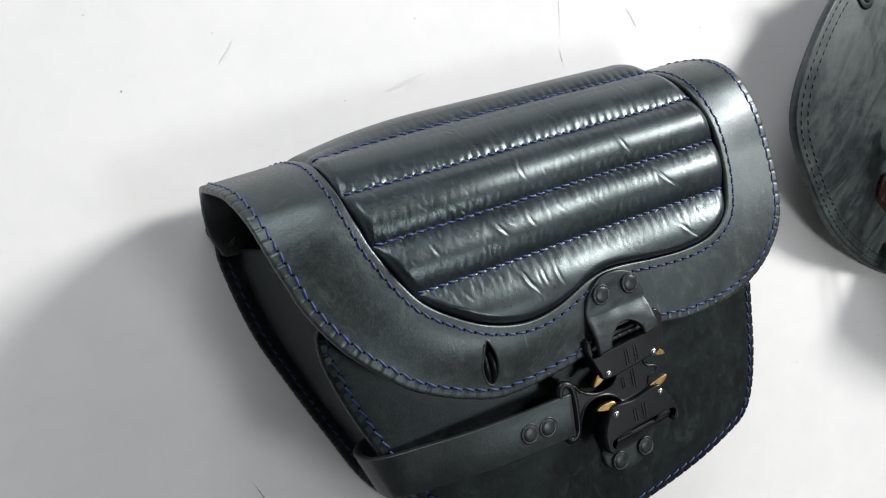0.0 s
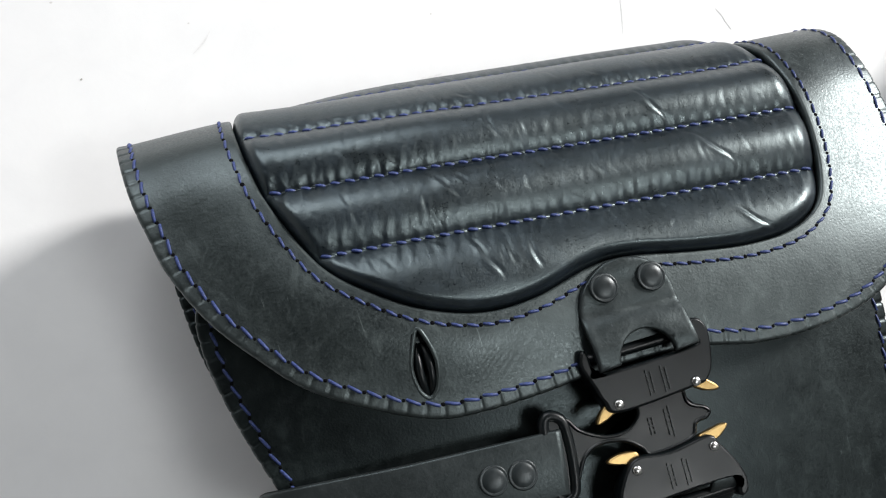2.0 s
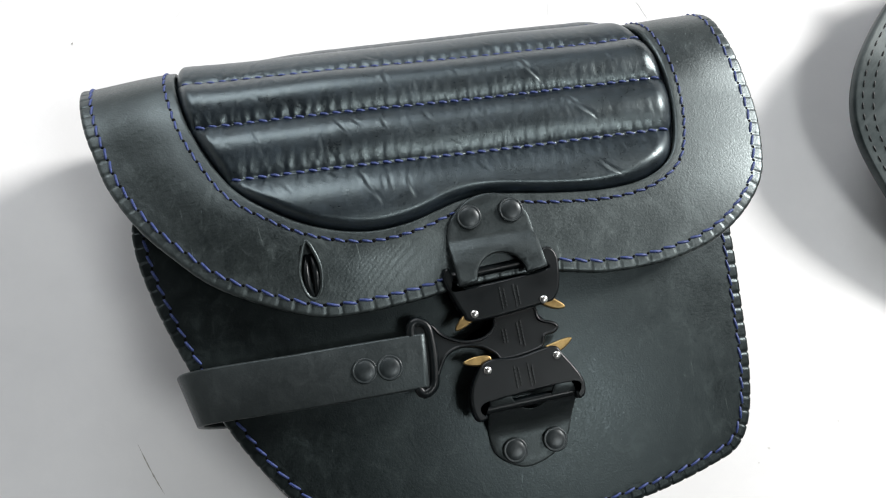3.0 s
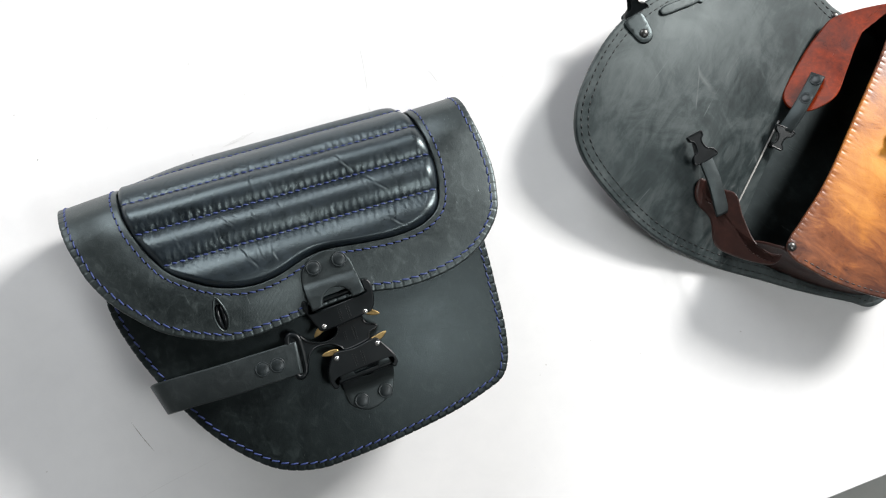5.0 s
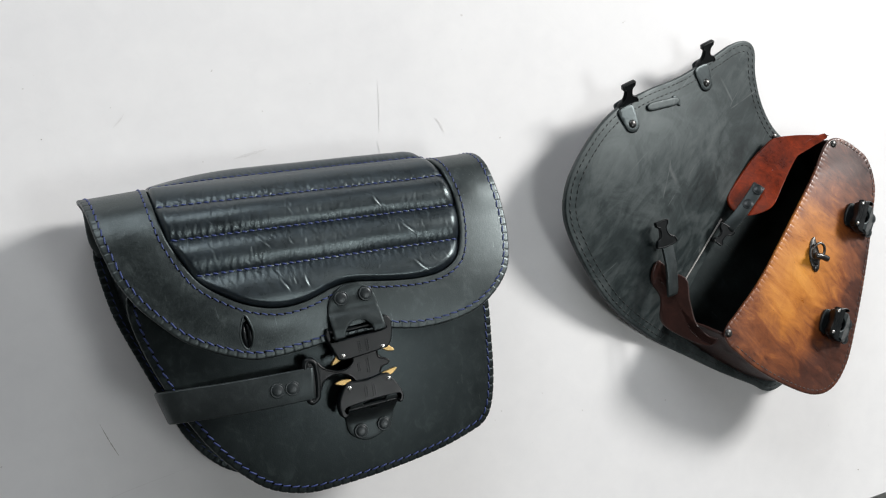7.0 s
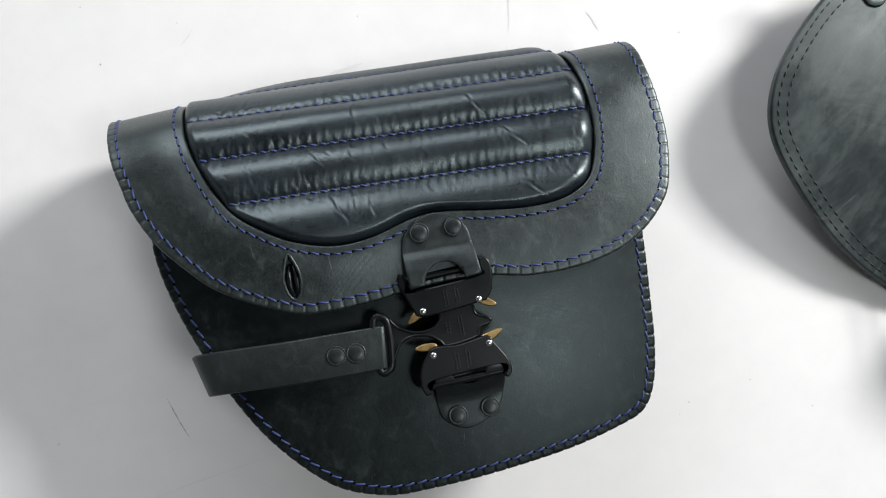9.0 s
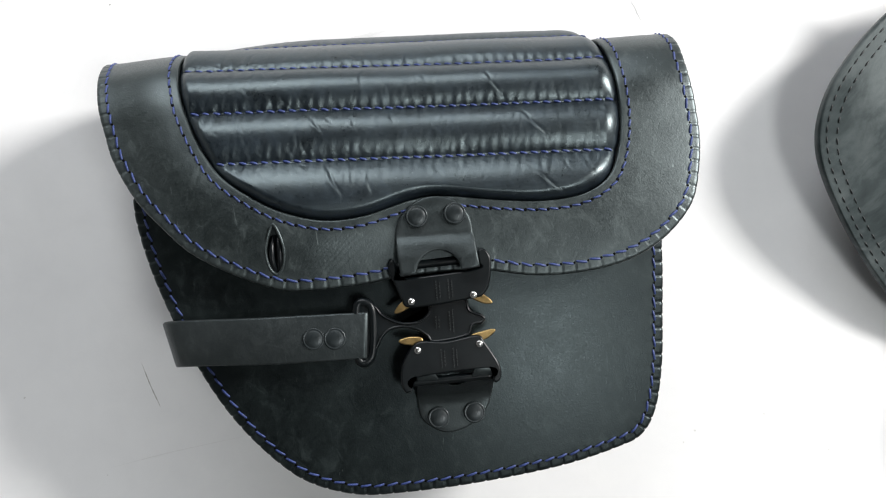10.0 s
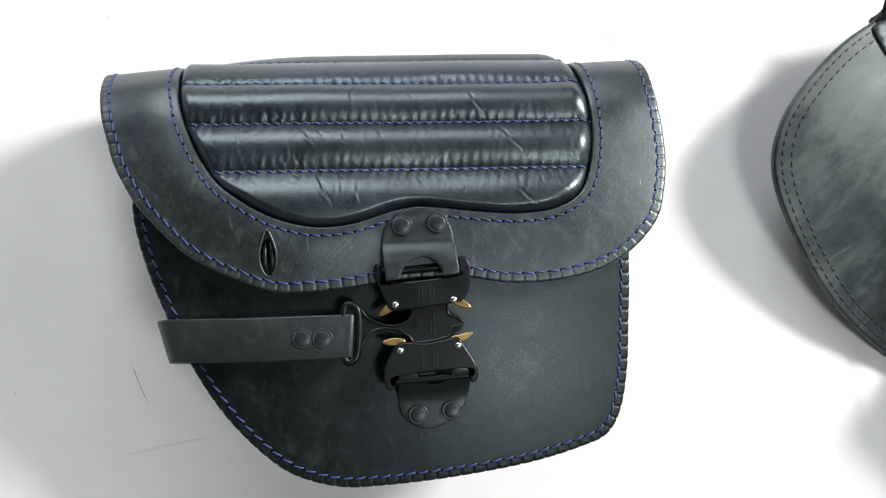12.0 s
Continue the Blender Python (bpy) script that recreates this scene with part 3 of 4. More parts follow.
flap_outer = spline([(x, s_of(y)) for x, y in OUTER] + [(0.1350, s_of(0.075)), (0.1320, S_RIDGE), (0.127, S_RIDGE - 0.03), (0.120, 0.012), (0.09, 0.004), (-0.02, 0.003), (-0.142, 0.004), (-0.1615, 0.012), (-0.1640, S_RIDGE - 0.03), (-0.1672, S_RIDGE), (-0.1632, s_of(0.086))], 1300)
flap_inner = spline([(x, s_of(y)) for x, y in INNER] + [(0.0955, s_of(0.082)), (0.0915, S_RIDGE), (0.093, S_RIDGE - 0.022), (0.07, S_RIDGE - 0.03), (-0.10, S_RIDGE - 0.03), (-0.124, S_RIDGE - 0.022), (-0.1220, S_RIDGE), (-0.1215, s_of(0.086))], 900)
CENTRE = (-0.012, s_of(0.052))
rim_reach.extend(radius_at(ccw(flap_outer), CENTRE, -math.pi + (np.arange(RIM_STEPS) + 0.5) * 2 * math.pi / RIM_STEPS))
SLOT = [(-0.0770, 0.0016), (-0.0803, -0.0060), (-0.0815, -0.0122), (-0.0800, -0.0195), (-0.0768, -0.0222), (-0.0738, -0.0185), (-0.0725, -0.0110), (-0.0740, -0.0040)]


def in_slot(x, y):
    y = y + 0.028 * x
    return ((x + 0.077) / 0.0042) ** 2 + ((y + 0.0103) / 0.0115) ** 2 < 1 and y < 0.01


FLAP_TH = 0.0036
flap = part("flap", hide("flap", flap_outer, on_flap, FLAP_TH, CENTRE, flap_inner, 0.0067, 0.00042, 34, in_slot), LEATHER, bag, "thick black leather flap border with crimped whip-stitched rim")

SEAMS = [S_RIDGE - 0.022, S_RIDGE + 0.0215, s_of(0.0818), s_of(0.0578), s_of(0.0320)]


def crowned(x, s, h):
    """Height on the quilt once the upper rolls are crowned in the middle and sunk to the ends."""
    ends = np.clip((x + 0.130) / 0.078, 0, 1) * np.clip((0.1 - x) / 0.024, 0, 1)
    crown = ends * (2 - ends)
    upper = np.clip((S_RIDGE + 0.030 - s) / 0.016, 0, 1)
    return h - (h + 0.0030) * upper * (1 - crown) * 0.8 + 0.0018 * upper * crown


def quilt():
    inn = ccw(flap_inner)
    xs = np.arange(-0.140, 0.108, 0.00062)
    ss = np.arange(S_RIDGE - 0.042, s_of(-0.012), 0.00062)
    gx, gs = np.meshgrid(xs, ss)
    ang = np.arctan2(gs - CENTRE[1], gx - CENTRE[0])
    rad = np.hypot(gs - CENTRE[1], gx - CENTRE[0])
    lim = radius_at(inn, CENTRE, ang)
    gap = lim - rad
    edges = [S_RIDGE - 0.05] + SEAMS + [s_of(0.032) + 0.034]
    h = np.full(gx.shape, -0.0048)
    for a, b in zip(edges, edges[1:]):
        inside = (gs >= a) & (gs < b)
        t = (gs - a) / (b - a)
        h = np.where(inside, -0.0014 + (0.0054 if a > S_RIDGE + 0.03 else 0.0030 if a > S_RIDGE else 0.0062) * np.sin(math.pi * np.clip(t, 0, 1)) ** 0.75, h)
    h = h + 0.0034 * np.exp(-((gs - S_RIDGE - 0.014) / 0.018) ** 2)
    h = crowned(gx, gs, h)
    roll = np.clip(gap / (0.0055 + 0.0035 * np.clip(gx / 0.07, 0, 1)), 0, 1)
    edge = np.sqrt(1 - (1 - roll) ** 2)
    h = -0.0048 + (h + 0.0048) * edge
    near = np.min(np.stack([np.abs(gs - q) for q in SEAMS]), 0)
    rng = random.Random(12)
    dips = np.zeros(gx.shape)
    folds = [(-0.047, s_of(0.020), 0.016, 66, 0.00056), (-0.030, s_of(0.018), 0.009, 80, 0.00042), (0.035, s_of(0.066), 0.016, 58, 0.00042), (0.052, s_of(0.046), 0.020, 50, 0.00042), (0.058, s_of(0.015), 0.016, 42, 0.00049)]
    for _ in range(150):
        x = rng.uniform(-0.118, 0.092)
        q = rng.choice(SEAMS[1:]) + rng.uniform(-0.013, 0.013)
        folds.append((x, q, rng.uniform(0.003, 0.010), rng.gauss(74, 20), rng.uniform(0.00006, 0.00020) * (1.5 if x < -0.03 else 0.6)))
    for x, q, long, a, deep in folds:
        ca, sa = math.cos(radians(a)), math.sin(radians(a))
        along, off = (gx - x) * ca + (gs - q) * sa, -(gx - x) * sa + (gs - q) * ca
        off = off + 0.12 * along * np.sin(along * 300)
        w = np.exp(-(along / (0.5 * long)) ** 4)
        dips += 0.7 * deep * w * (-np.exp(-(off / 0.0007) ** 2) + 0.6 * np.exp(-((off - 0.0015) / 0.0012) ** 2))
    verts, index = [], {}
    rows, cols = gx.shape
    for i in range(rows):
        for j in range(cols):
            if gap[i, j] < -0.004:
                continue
            x, s = gx[i, j], gs[i, j]
            hh = h[i, j]
            if gap[i, j] > 0.0005:
                big = noise.noise(Vector((x * 18, s * 26, 5)))
                fold = noise.noise(Vector((x * 260 + s * 60 + 3 * big, s * 40, 1.5)))
                fine = noise.noise(Vector((x * 520 + s * 160, s * 110, 7.5)))
                fade = math.exp(-near[i, j] / 0.0062)
                left = 1.0 + 1.1 * max(0.0, -x - 0.02) / 0.1
                hh += fade * left * (0.00020 * fold + 0.00019 * fine + 0.00010 * noise.noise(Vector((x * 900, s * 700, 3.5))))
                hh += 0.00022 * math.exp(-near[i, j] / 0.0030) * math.cos(2 * math.pi * (x + 0.135) / 0.0052)
                hh += 0.0007 * big * min(1, near[i, j] / 0.006)
                hh += dips[i, j] * min(1, gap[i, j] / 0.004)
            index[i, j] = len(verts)
            verts.append(on_flap(x, s, hh))
    faces = []
    for i in range(rows - 1):
        for j in range(cols - 1):
            q = [index.get(k) for k in ((i, j), (i, j + 1), (i + 1, j + 1), (i + 1, j))]
            if None not in q:
                faces.append(q)
    return raw("quilted_panel", verts, faces)


part("quilted_panel", quilt(), QUILT, flap, "padded blue-black leather panel quilted in horizontal rolls")

# seams of the flap
fo = ccw(flap_outer)
fi = ccw(flap_inner)
keep = (fo + inward(fo) * 0.0050)
part("stitching", stitches(keep, on_flap, 0.0067, 0.0062, 0.00064, 0.0, True, 0.10), BLUE, flap, "blue waxed thread")
part("stitching", stitches(fi - inward(fi) * 0.0045, on_flap, 0.0056, 0.0046, 0.00056, 0.00012, True, 0.09), BLUE, flap, "blue waxed thread")
for q in SEAMS[1:]:
    ends = []
    for x in np.arange(-0.135, 0.105, 0.001):
        a, r = math.atan2(q - CENTRE[1], x - CENTRE[0]), math.hypot(q - CENTRE[1], x - CENTRE[0])
        if r < radius_at(fi, CENTRE, np.array([a]))[0] - 0.0015:
            ends.append((x, q))
    base = -0.0009 + 0.0034 * math.exp(-((q - S_RIDGE - 0.014) / 0.018) ** 2)
    part("stitching", stitches(np.array(ends), lambda x, s, h: on_flap(x, s, h + float(crowned(x, s, base))), 0.0052, 0.0042, 0.00066, 0.0, False, 0.12), BLUE, flap, "blue waxed thread")

part("hole_shade_plugs", holes(fi - inward(fi) * 0.0045, on_flap, 0.0056, 0.00085, 0.00010), HOLE_SHADE, flap, "black plugs painting in the shade of pricked holes")
part("hole_shade_plugs", holes(keep, on_flap, 0.0067, 0.00080, 0.0), HOLE_SHADE, flap, "black plugs painting in the shade of pricked holes")

# slot in the flap with the lock bar under it
part("slot_rim", tube([on_flap(x, s_of(y), -0.0006) for x, y in SLOT], 0.00085, 64, True, 8), LEATHER, flap)
lock_bar = [(-0.0768 + 0.0019 * math.cos(a), -0.0100 + 0.0090 * math.sin(a), 0.1118 + 0.0016 * math.cos(2 * a)) for a in np.linspace(0, 2 * math.pi, 14, endpoint=False)]
part("turn_lock", tube(lock_bar, 0.0014, 50, True, 10), STEEL, bag, "black metal turn-lock loop inside the slot")

# back, front, gusset
BACK = [(-0.154, 0.08), (-0.1612, 0.066), (-0.161, 0.048), (-0.1555, 0.014), (-0.145, -0.019), (-0.1322, -0.055), (-0.1178, -0.0905), (-0.0967, -0.1169), (-0.0703, -0.1312), (-0.045, -0.1372), (0.0, -0.1352), (0.0518, -0.1292), (0.0942, -0.1169), (0.1062, -0.1021), (0.1122, -0.06), (0.1162, 0.0), (0.1222, 0.05), (0.1242, 0.078), (0.0624, 0.082), (-0.06, 0.083)]
FRONT = [(-0.146, 0.03), (-0.1485, 0.016), (-0.144, -0.007), (-0.135, -0.034), (-0.1209, -0.0663), (-0.1058, -0.0916), (-0.0876, -0.1127), (-0.0713, -0.1252), (-0.049, -0.1327), (-0.027, -0.1337), (0.01, -0.1322), (0.0539, -0.1277), (0.0847, -0.1211), (0.0987, -0.1153), (0.1067, -0.1021), (0.1112, -0.08), (0.1132, -0.054), (0.1152, -0.023), (0.1152, 0.02), (0.0836, 0.032), (-0.05, 0.034), (-0.13, 0.034)]


def front_z(x, y):
    dome = max(0.0, 1 - ((x + 0.02) / 0.15) ** 2 - ((y + 0.05) / 0.11) ** 2)
    return 0.0946 + 0.075 * y + 0.0068 * dome - 0.006 * x - 0.0034 * ((x + 0.02) / 0.12) ** 2


def on_front(x, y, h):
    return (x, y, front_z(x, y) + h)


def on_back(x, y, h):
    return (x, y, 0.0042 + h)


front_loop = ccw(spline(FRONT, 1000))
back_loop = ccw(spline(BACK, 900))
front_panel = part("front_panel", hide("front_panel", front_loop, on_front, 0.0036, (-0.02, -0.045), None, 0.0067, 0.0007, 26), PANEL, bag, "smooth black leather front panel with crimped stitched rim")
back_panel = part("back_panel", hide("back_panel", back_loop, on_back, 0.0040, (-0.02, -0.03), None, 0.0060, 0.0008, 14), PANEL, bag)
part("stitching", stitches(front_loop + inward(front_loop) * 0.0050, on_front, 0.0067, 0.0062, 0.00064, 0.0, True, 0.10), BLUE, front_panel, "blue waxed thread")
part("hole_shade_plugs", holes(front_loop + inward(front_loop) * 0.0050, on_front, 0.0067, 0.00080, 0.0), HOLE_SHADE, front_panel, "black plugs painting in the shade of pricked holes")
part("stitching", stitches(back_loop + inward(back_loop) * 0.0048, on_back, 0.0060, 0.0050, 0.00042, -0.0001, True, 0.08), BLUE, back_panel, "blue waxed thread")


def gusset_mesh(low, high, zl, zh, sink, n=160, m=14):
    """The side wall between two edges, folded inwards at half height."""
    a, b = spline(low, n, False), spline(high, n, False)
    t = np.gradient((a + b) / 2, axis=0)
    t /= np.linalg.norm(t, axis=1)[:, None]
    nrm = np.stack([-t[:, 1], t[:, 0]], 1)
    verts, faces = [], []
    for shell in (0, 1):
        for i in range(n):
            for k in range(m + 1):
                f = k / m
                fold = sink * math.sin(math.pi * f) ** 1.4 * (0.8 + 0.4 * noise.noise(Vector((i * 0.04, 3, 1))))
                p = a[i] * (1 - f) + b[i] * f + nrm[i] * (fold + shell * 0.0022)
                z0, z1 = zl(*a[i]), zh(*b[i])
                verts.append((p[0], p[1], z0 + (z1 - z0) * f))
    w = m + 1
    for shell in (0, 1):
        o = shell * n * w
        for i in range(n - 1):
            for k in range(m):
                faces.append((o + i * w + k, o + (i + 1) * w + k, o + (i + 1) * w + k + 1, o + i * w + k + 1))
    o = n * w
    for i in range(n - 1):
        for k in (0, m):
            faces.append((i * w + k, (i + 1) * w + k, o + (i + 1) * w + k, o + i * w + k))
    for k in range(m):
        for i in (0, n - 1):
            faces.append((i * w + k, i * w + k + 1, o + i * w + k + 1, o + i * w + k))
    return raw("gusset", verts, faces)


LOW = [(-0.152, 0.062), (-0.152, 0.045), (-0.1465, 0.014), (-0.137, -0.018), (-0.1242, -0.053), (-0.1097, -0.0874), (-0.0906, -0.1106), (-0.0663, -0.1242), (-0.042, -0.1302), (0.0, -0.1282), (0.0518, -0.1221), (0.09, -0.1106), (0.0992, -0.0979), (0.1052, -0.06), (0.1092, 0.0), (0.1142, 0.05)]
HIGH = [(-0.141, 0.06), (-0.1415, 0.04), (-0.139, 0.012), (-0.132, -0.018), (-0.1197, -0.05), (-0.1036, -0.0811), (-0.0835, -0.1053), (-0.0663, -0.1179), (-0.047, -0.1252), (0.008, -0.1242), (0.0518, -0.12), (0.0815, -0.1137), (0.0982, -0.099), (0.1042, -0.0779), (0.1082, -0.02), (0.1102, 0.045)]
gusset = part("gusset", gusset_mesh(LOW, HIGH, lambda x, y: 0.0038, lambda x, y: front_z(x, min(y, 0.02)) - 0.0034, 0.009), PANEL, bag, "folded black leather side gusset")
for ry, rz in ((0.056, 0.045), (0.047, 0.075)):
    ob = stud(RIVET_MESH, (-0.1475 + 0.04 * (0.05 - rz) + 0.002, ry, rz), gusset, tilt=(0, -82))

# side strap
HX, HY = -0.003, -0.048
strap = part("side_strap", ribbon([(-0.0365, -0.0525, 0.1090), (-0.06, -0.0520, 0.1085), (-0.087, -0.0515, 0.1055), (-0.112, -0.0505, 0.1000), (-0.1285, -0.0500, 0.0950), (-0.1355, -0.0505, 0.0870), (-0.1345, -0.052, 0.070), (-0.124, -0.054, 0.054)], [(-0.002, -0.0223, 0), (-0.001, -0.0225, 0), (0.001, -0.0228, 0), (0.005, -0.0228, 0), (0.0075, -0.0225, 0), (0.0078, -0.0222, 0), (0.0078, -0.022, 0), (0.0078, -0.022, 0)], 0.0032, 70), STRAP, bag, "flat black leather strap folded round the bag's side")
for rx, ry, rz in ((-0.0623, -0.0522, 0.1100), (-0.0521, -0.0528, 0.1105)):
    stud(RIVET_MESH, (rx, ry, rz - 0.0003), strap)

# clips: two sprung halves on leather tabs and the three-way link between them
TAB_UP = [(-15.4, 22.0), (-16.5, 38.7), (-15.5, 46.8), (-11.3, 53.2), (-3.4, 58.7), (5.3, 59.5), (13.2, 56.9), (19.4, 49.2), (21.0, 39.1), (22.5, 24.2)]
TAB_LOW = [(-11.7, -23.5), (-11.8, -43.7), (-8.3, -51.2), (0.9, -56.1), (11.8, -54.1), (20.8, -47.6), (25.2, -36.6), (25.3, -23.1)]
BUCKLE_UP = [(-20.0, 30.3), (-21.1, 25.5), (-18.3, 17.8), (-16.0, 11.8), (-10.9, 7.1), (18.4, 9.4), (23.3, 10.7), (26.6, 15.9), (28.3, 26.6), (26.7, 31.5), (23.8, 32.8), (21.9, 31.3), (22.1, 26.1), (20.6, 23.3), (-14.9, 21.4), (-16.9, 23.4), (-17.4, 28.5), (-18.1, 30.5)]
BUCKLE_LOW = [(-8.1, -9.2), (3.7, -10.2), (18.9, -8.4), (22.9, -12.7), (28.5, -22.8), (28.9, -29.3), (26.1, -31.8), (24.6, -29.8), (23.8, -24.9), (-12.1, -26.7), (-13.5, -32.0), (-17.1, -33.2), (-19.0, -28.5), (-18.2, -20.4), (-13.1, -12.1)]
LINK = [(-38.2, 9.1), (-34.1, 11.0), (-28.8, 9.6), (-25.0, 4.8), (-17.2, 0.8), (-9.1, 0.6), (-4.0, 4.3), (-1.8, 9.5), (14.3, 9.9), (16.7, 4.1), (21.9, 1.6), (23.9, -0.9), (21.6, -3.2), (17.5, -4.0), (14.0, -8.9), (-1.7, -10.7), (-5.6, -7.2), (-10.7, -3.7), (-18.7, -2.4), (-25.1, -4.9), (-29.8, -12.2), (-34.4, -16.8), (-39.8, -15.9)]


def rounded(points, ox, oy, n=140):
    return spline(mm(points, ox, oy), n)


def tab_outline(side, cut, ox, oy, n=70):
    """Side curve of a tab, closed by a half-round cut across its open end."""
    return np.vstack([spline(mm(side, ox, oy), n, False), np.array(mm(cut, ox, oy))])


def lever(tip, root, z, parent, width=2.5):
    """A leaf-shaped brass release lever."""
    tip, root = np.array(tip), np.array(root)
    d = (tip - root) / np.linalg.norm(tip - root)
    q = np.array((-d[1], d[0]))
    pts = [root - d * 2 - q * 2.0, root + (tip - root) * 0.35 - q * width, root + (tip - root) * 0.8 - q * width * 0.55, tip, root + (tip - root) * 0.8 + q * width * 0.45, root + (tip - root) * 0.35 + q * width * 0.7, root - d * 2 + q * 2.0]
    return part("lever", plate(rounded([tuple(p) for p in pts], HX, HY, 40), z, 0.0030, 0, 0.0006), BRASS, parent, "small brass release lever")


def marks(cx, cy, z, parent, rows):
    """Raised bars for lettering that cannot be read, in lighter metal."""
    rng = random.Random(int(cx * 10))
    bm = bmesh.new()
    for dx, count in rows:
        for k in range(count):
            y = cy - count * 0.8 + 1.6 * k
            w = rng.uniform(0.9, 1.5)
            m = Matrix.Translation((HX + 0.001 * (cx + dx), HY + 0.001 * y, z)) @ Matrix.Rotation(math.pi / 2, 4, "Z") @ Matrix.Diagonal((0.001 * w, 0.0005, 0.0009, 1))
            bmesh.ops.create_cube(bm, size=1, matrix=m)
    part("embossing", bm, EMBOSS, parent, smooth=False)


def tab_up_z(x, y):
    return 0.1142 + 0.0042 * max(0.0, 1 - ((y - HY - 0.027) / 0.014) ** 2) + 0.0005 * noise.noise(Vector((x * 90, y * 160, 6)))


def tab_low_z(x, y):
    f = min(1.0, max(0.0, (y - HY + 0.041) / 0.016))
    return 0.0955 + 0.0168 * f * f * (3 - 2 * f)


upper_tab = part("upper_tab", plate(tab_outline(TAB_UP, arc(3.0, 23.0, 10.5, 0, 180, 16), HX, HY), tab_up_z, 0.0032), STRAP, flap, "black leather tab riveted to the flap")
for rx, ry in ((-5.6, 50.4), (12.6, 50.6)):
    stud(RIVET_MESH, (HX + 0.001 * rx, HY + 0.001 * ry, 0.1148), upper_tab)
lower_tab = part("lower_tab", plate(tab_outline(TAB_LOW, arc(6.8, -22.5, 9.5, 0, -180, 16), HX, HY), tab_low_z, 0.0032), STRAP, bag, "black leather tab riveted to the front")
for rx, ry in ((-2.2, -48.4), (15.6, -47.2)):
    stud(RIVET_MESH, (HX + 0.001 * rx, HY + 0.001 * ry, tab_low_z(0, HY + 0.001 * ry) + 0.0007), lower_tab)
for name, pts, z, pins, levers, post in (
    ("upper_buckle", BUCKLE_UP, 0.1150, ((-11.2, 10.1), (18.5, 11.0)), (((-19.8, 5.0), (-12.0, 9.6)), ((27.6, 6.4), (20.2, 10.8))), ((-18.5, 27.0), (25.5, 28.6))),
    ("lower_buckle", BUCKLE_LOW, 0.1125, ((-10.0, -13.4), (19.7, -12.5)), (((-19.0, -8.6), (-9.6, -9.6)), ((28.2, -6.6), (18.8, -9.6))), ((-16.3, -29.0), (26.6, -28.2))),
):
    b = part(name, plate(rounded(pts, HX, HY), z, 0.0085, 0.0, 0.0010), STEEL, bag, "black metal quick-release buckle half")
    for px, py in pins:
        stud(PIN_MESH, (HX + 0.001 * px, HY + 0.001 * py, z), b, "pin", "bright steel pivot pin")
    for tip, root in levers:
        lever(tip, root, z - 0.0022, b)
    (ax, ay), (bx, by) = post
    part("bar", tube([(HX + 0.001 * ax, HY + 0.001 * ay, z - 0.004), (HX + 0.0005 * (ax + bx), HY + 0.0005 * (ay + by), z - 0.004), (HX + 0.001 * bx, HY + 0.001 * by, z - 0.004)], 0.0021, 12), STEEL, b)
    marks(4.5, 15.5 if name == "upper_buckle" else -17.5, z + 0.0001, b, ((-3.4, 6), (-1.8, 5), (2.4, 6), (4.0, 5)))
link = part("centre_link", plate(rounded(LINK, HX, HY, 220), 0.1100, 0.0050, 0.0009, 0.0008), STEEL, bag, "black metal three-way buckle link")
part("strap_loop", tube([(HX + 0.001 * x, HY + 0.001 * y, 0.1085) for x, y in ((-37.5, 9.5), (-31.5, 10.0), (-30.2, 3), (-31.0, -9), (-33.0, -16.0), (-38.5, -15.5))], 0.0021, 50, True), STEEL, link)
marks(4.5, 0.0, 0.1093, link, ((-4.6, 4), (-3.2, 4), (2.0, 6), (3.6, 7)))

# ---- the open brown saddlebag ----
bag2 = thing("leather_saddlebag", "open orange-brown leather saddlebag with dark-lined flap folded back", "bag", (0.353, -0.102, 0.0), 42.5)

BROWN_EDGE = [(0.2465, -0.0040), (0.2540, -0.0145), (0.2585, -0.0310), (0.2592, -0.0518), (0.2431, -0.0737), (0.2105, -0.0886), (0.1660, -0.1061), (0.1088, -0.1255), (0.0682, -0.1358), (0.0369, -0.1329), (0.0170, -0.1161), (0.0043, -0.0826), (-0.0029, -0.0475), (-0.0041, -0.0200), (-0.0037, -0.0060), (0.0012, 0.0032), (0.0115, 0.0045), (0.0275, 0.0018), (0.0702, -0.0033), (0.1382, -0.0032), (0.1955, -0.0025), (0.2240, 0.0005), (0.2370, 0.0004)]
SHEET = [(0.2308, 0.0289), (0.2356, 0.0618), (0.2511, 0.0916), (0.2684, 0.1102), (0.2672, 0.1247), (0.2509, 0.1368), (0.2234, 0.1475), (0.1789, 0.1665), (0.1416, 0.1878), (0.1092, 0.2020), (0.0771, 0.2084), (0.0436, 0.2081), (0.0180, 0.2024), (-0.0034, 0.1879), (-0.0176, 0.1644), (-0.0295, 0.1243), (-0.0340, 0.0808), (-0.0272, 0.0302), (-0.0155, -0.0156), (-0.0050, -0.0568), (0.0082, -0.0977), (0.0150, -0.1186), (0.04, -0.130), (0.075, -0.129), (0.11, -0.120), (0.166, -0.099), (0.205, -0.082), (0.232, -0.066), (0.243, -0.045), (0.241, -0.015)]


def brown_z(u, w):
    return 0.066 - 0.085 * u + 0.002 * max(0.0, 1 - ((u - 0.12) / 0.13) ** 2 - ((w + 0.06) / 0.07) ** 2)


def ease(t):
    t = min(1.0, max(0.0, t))
    return t * t * (3 - 2 * t)


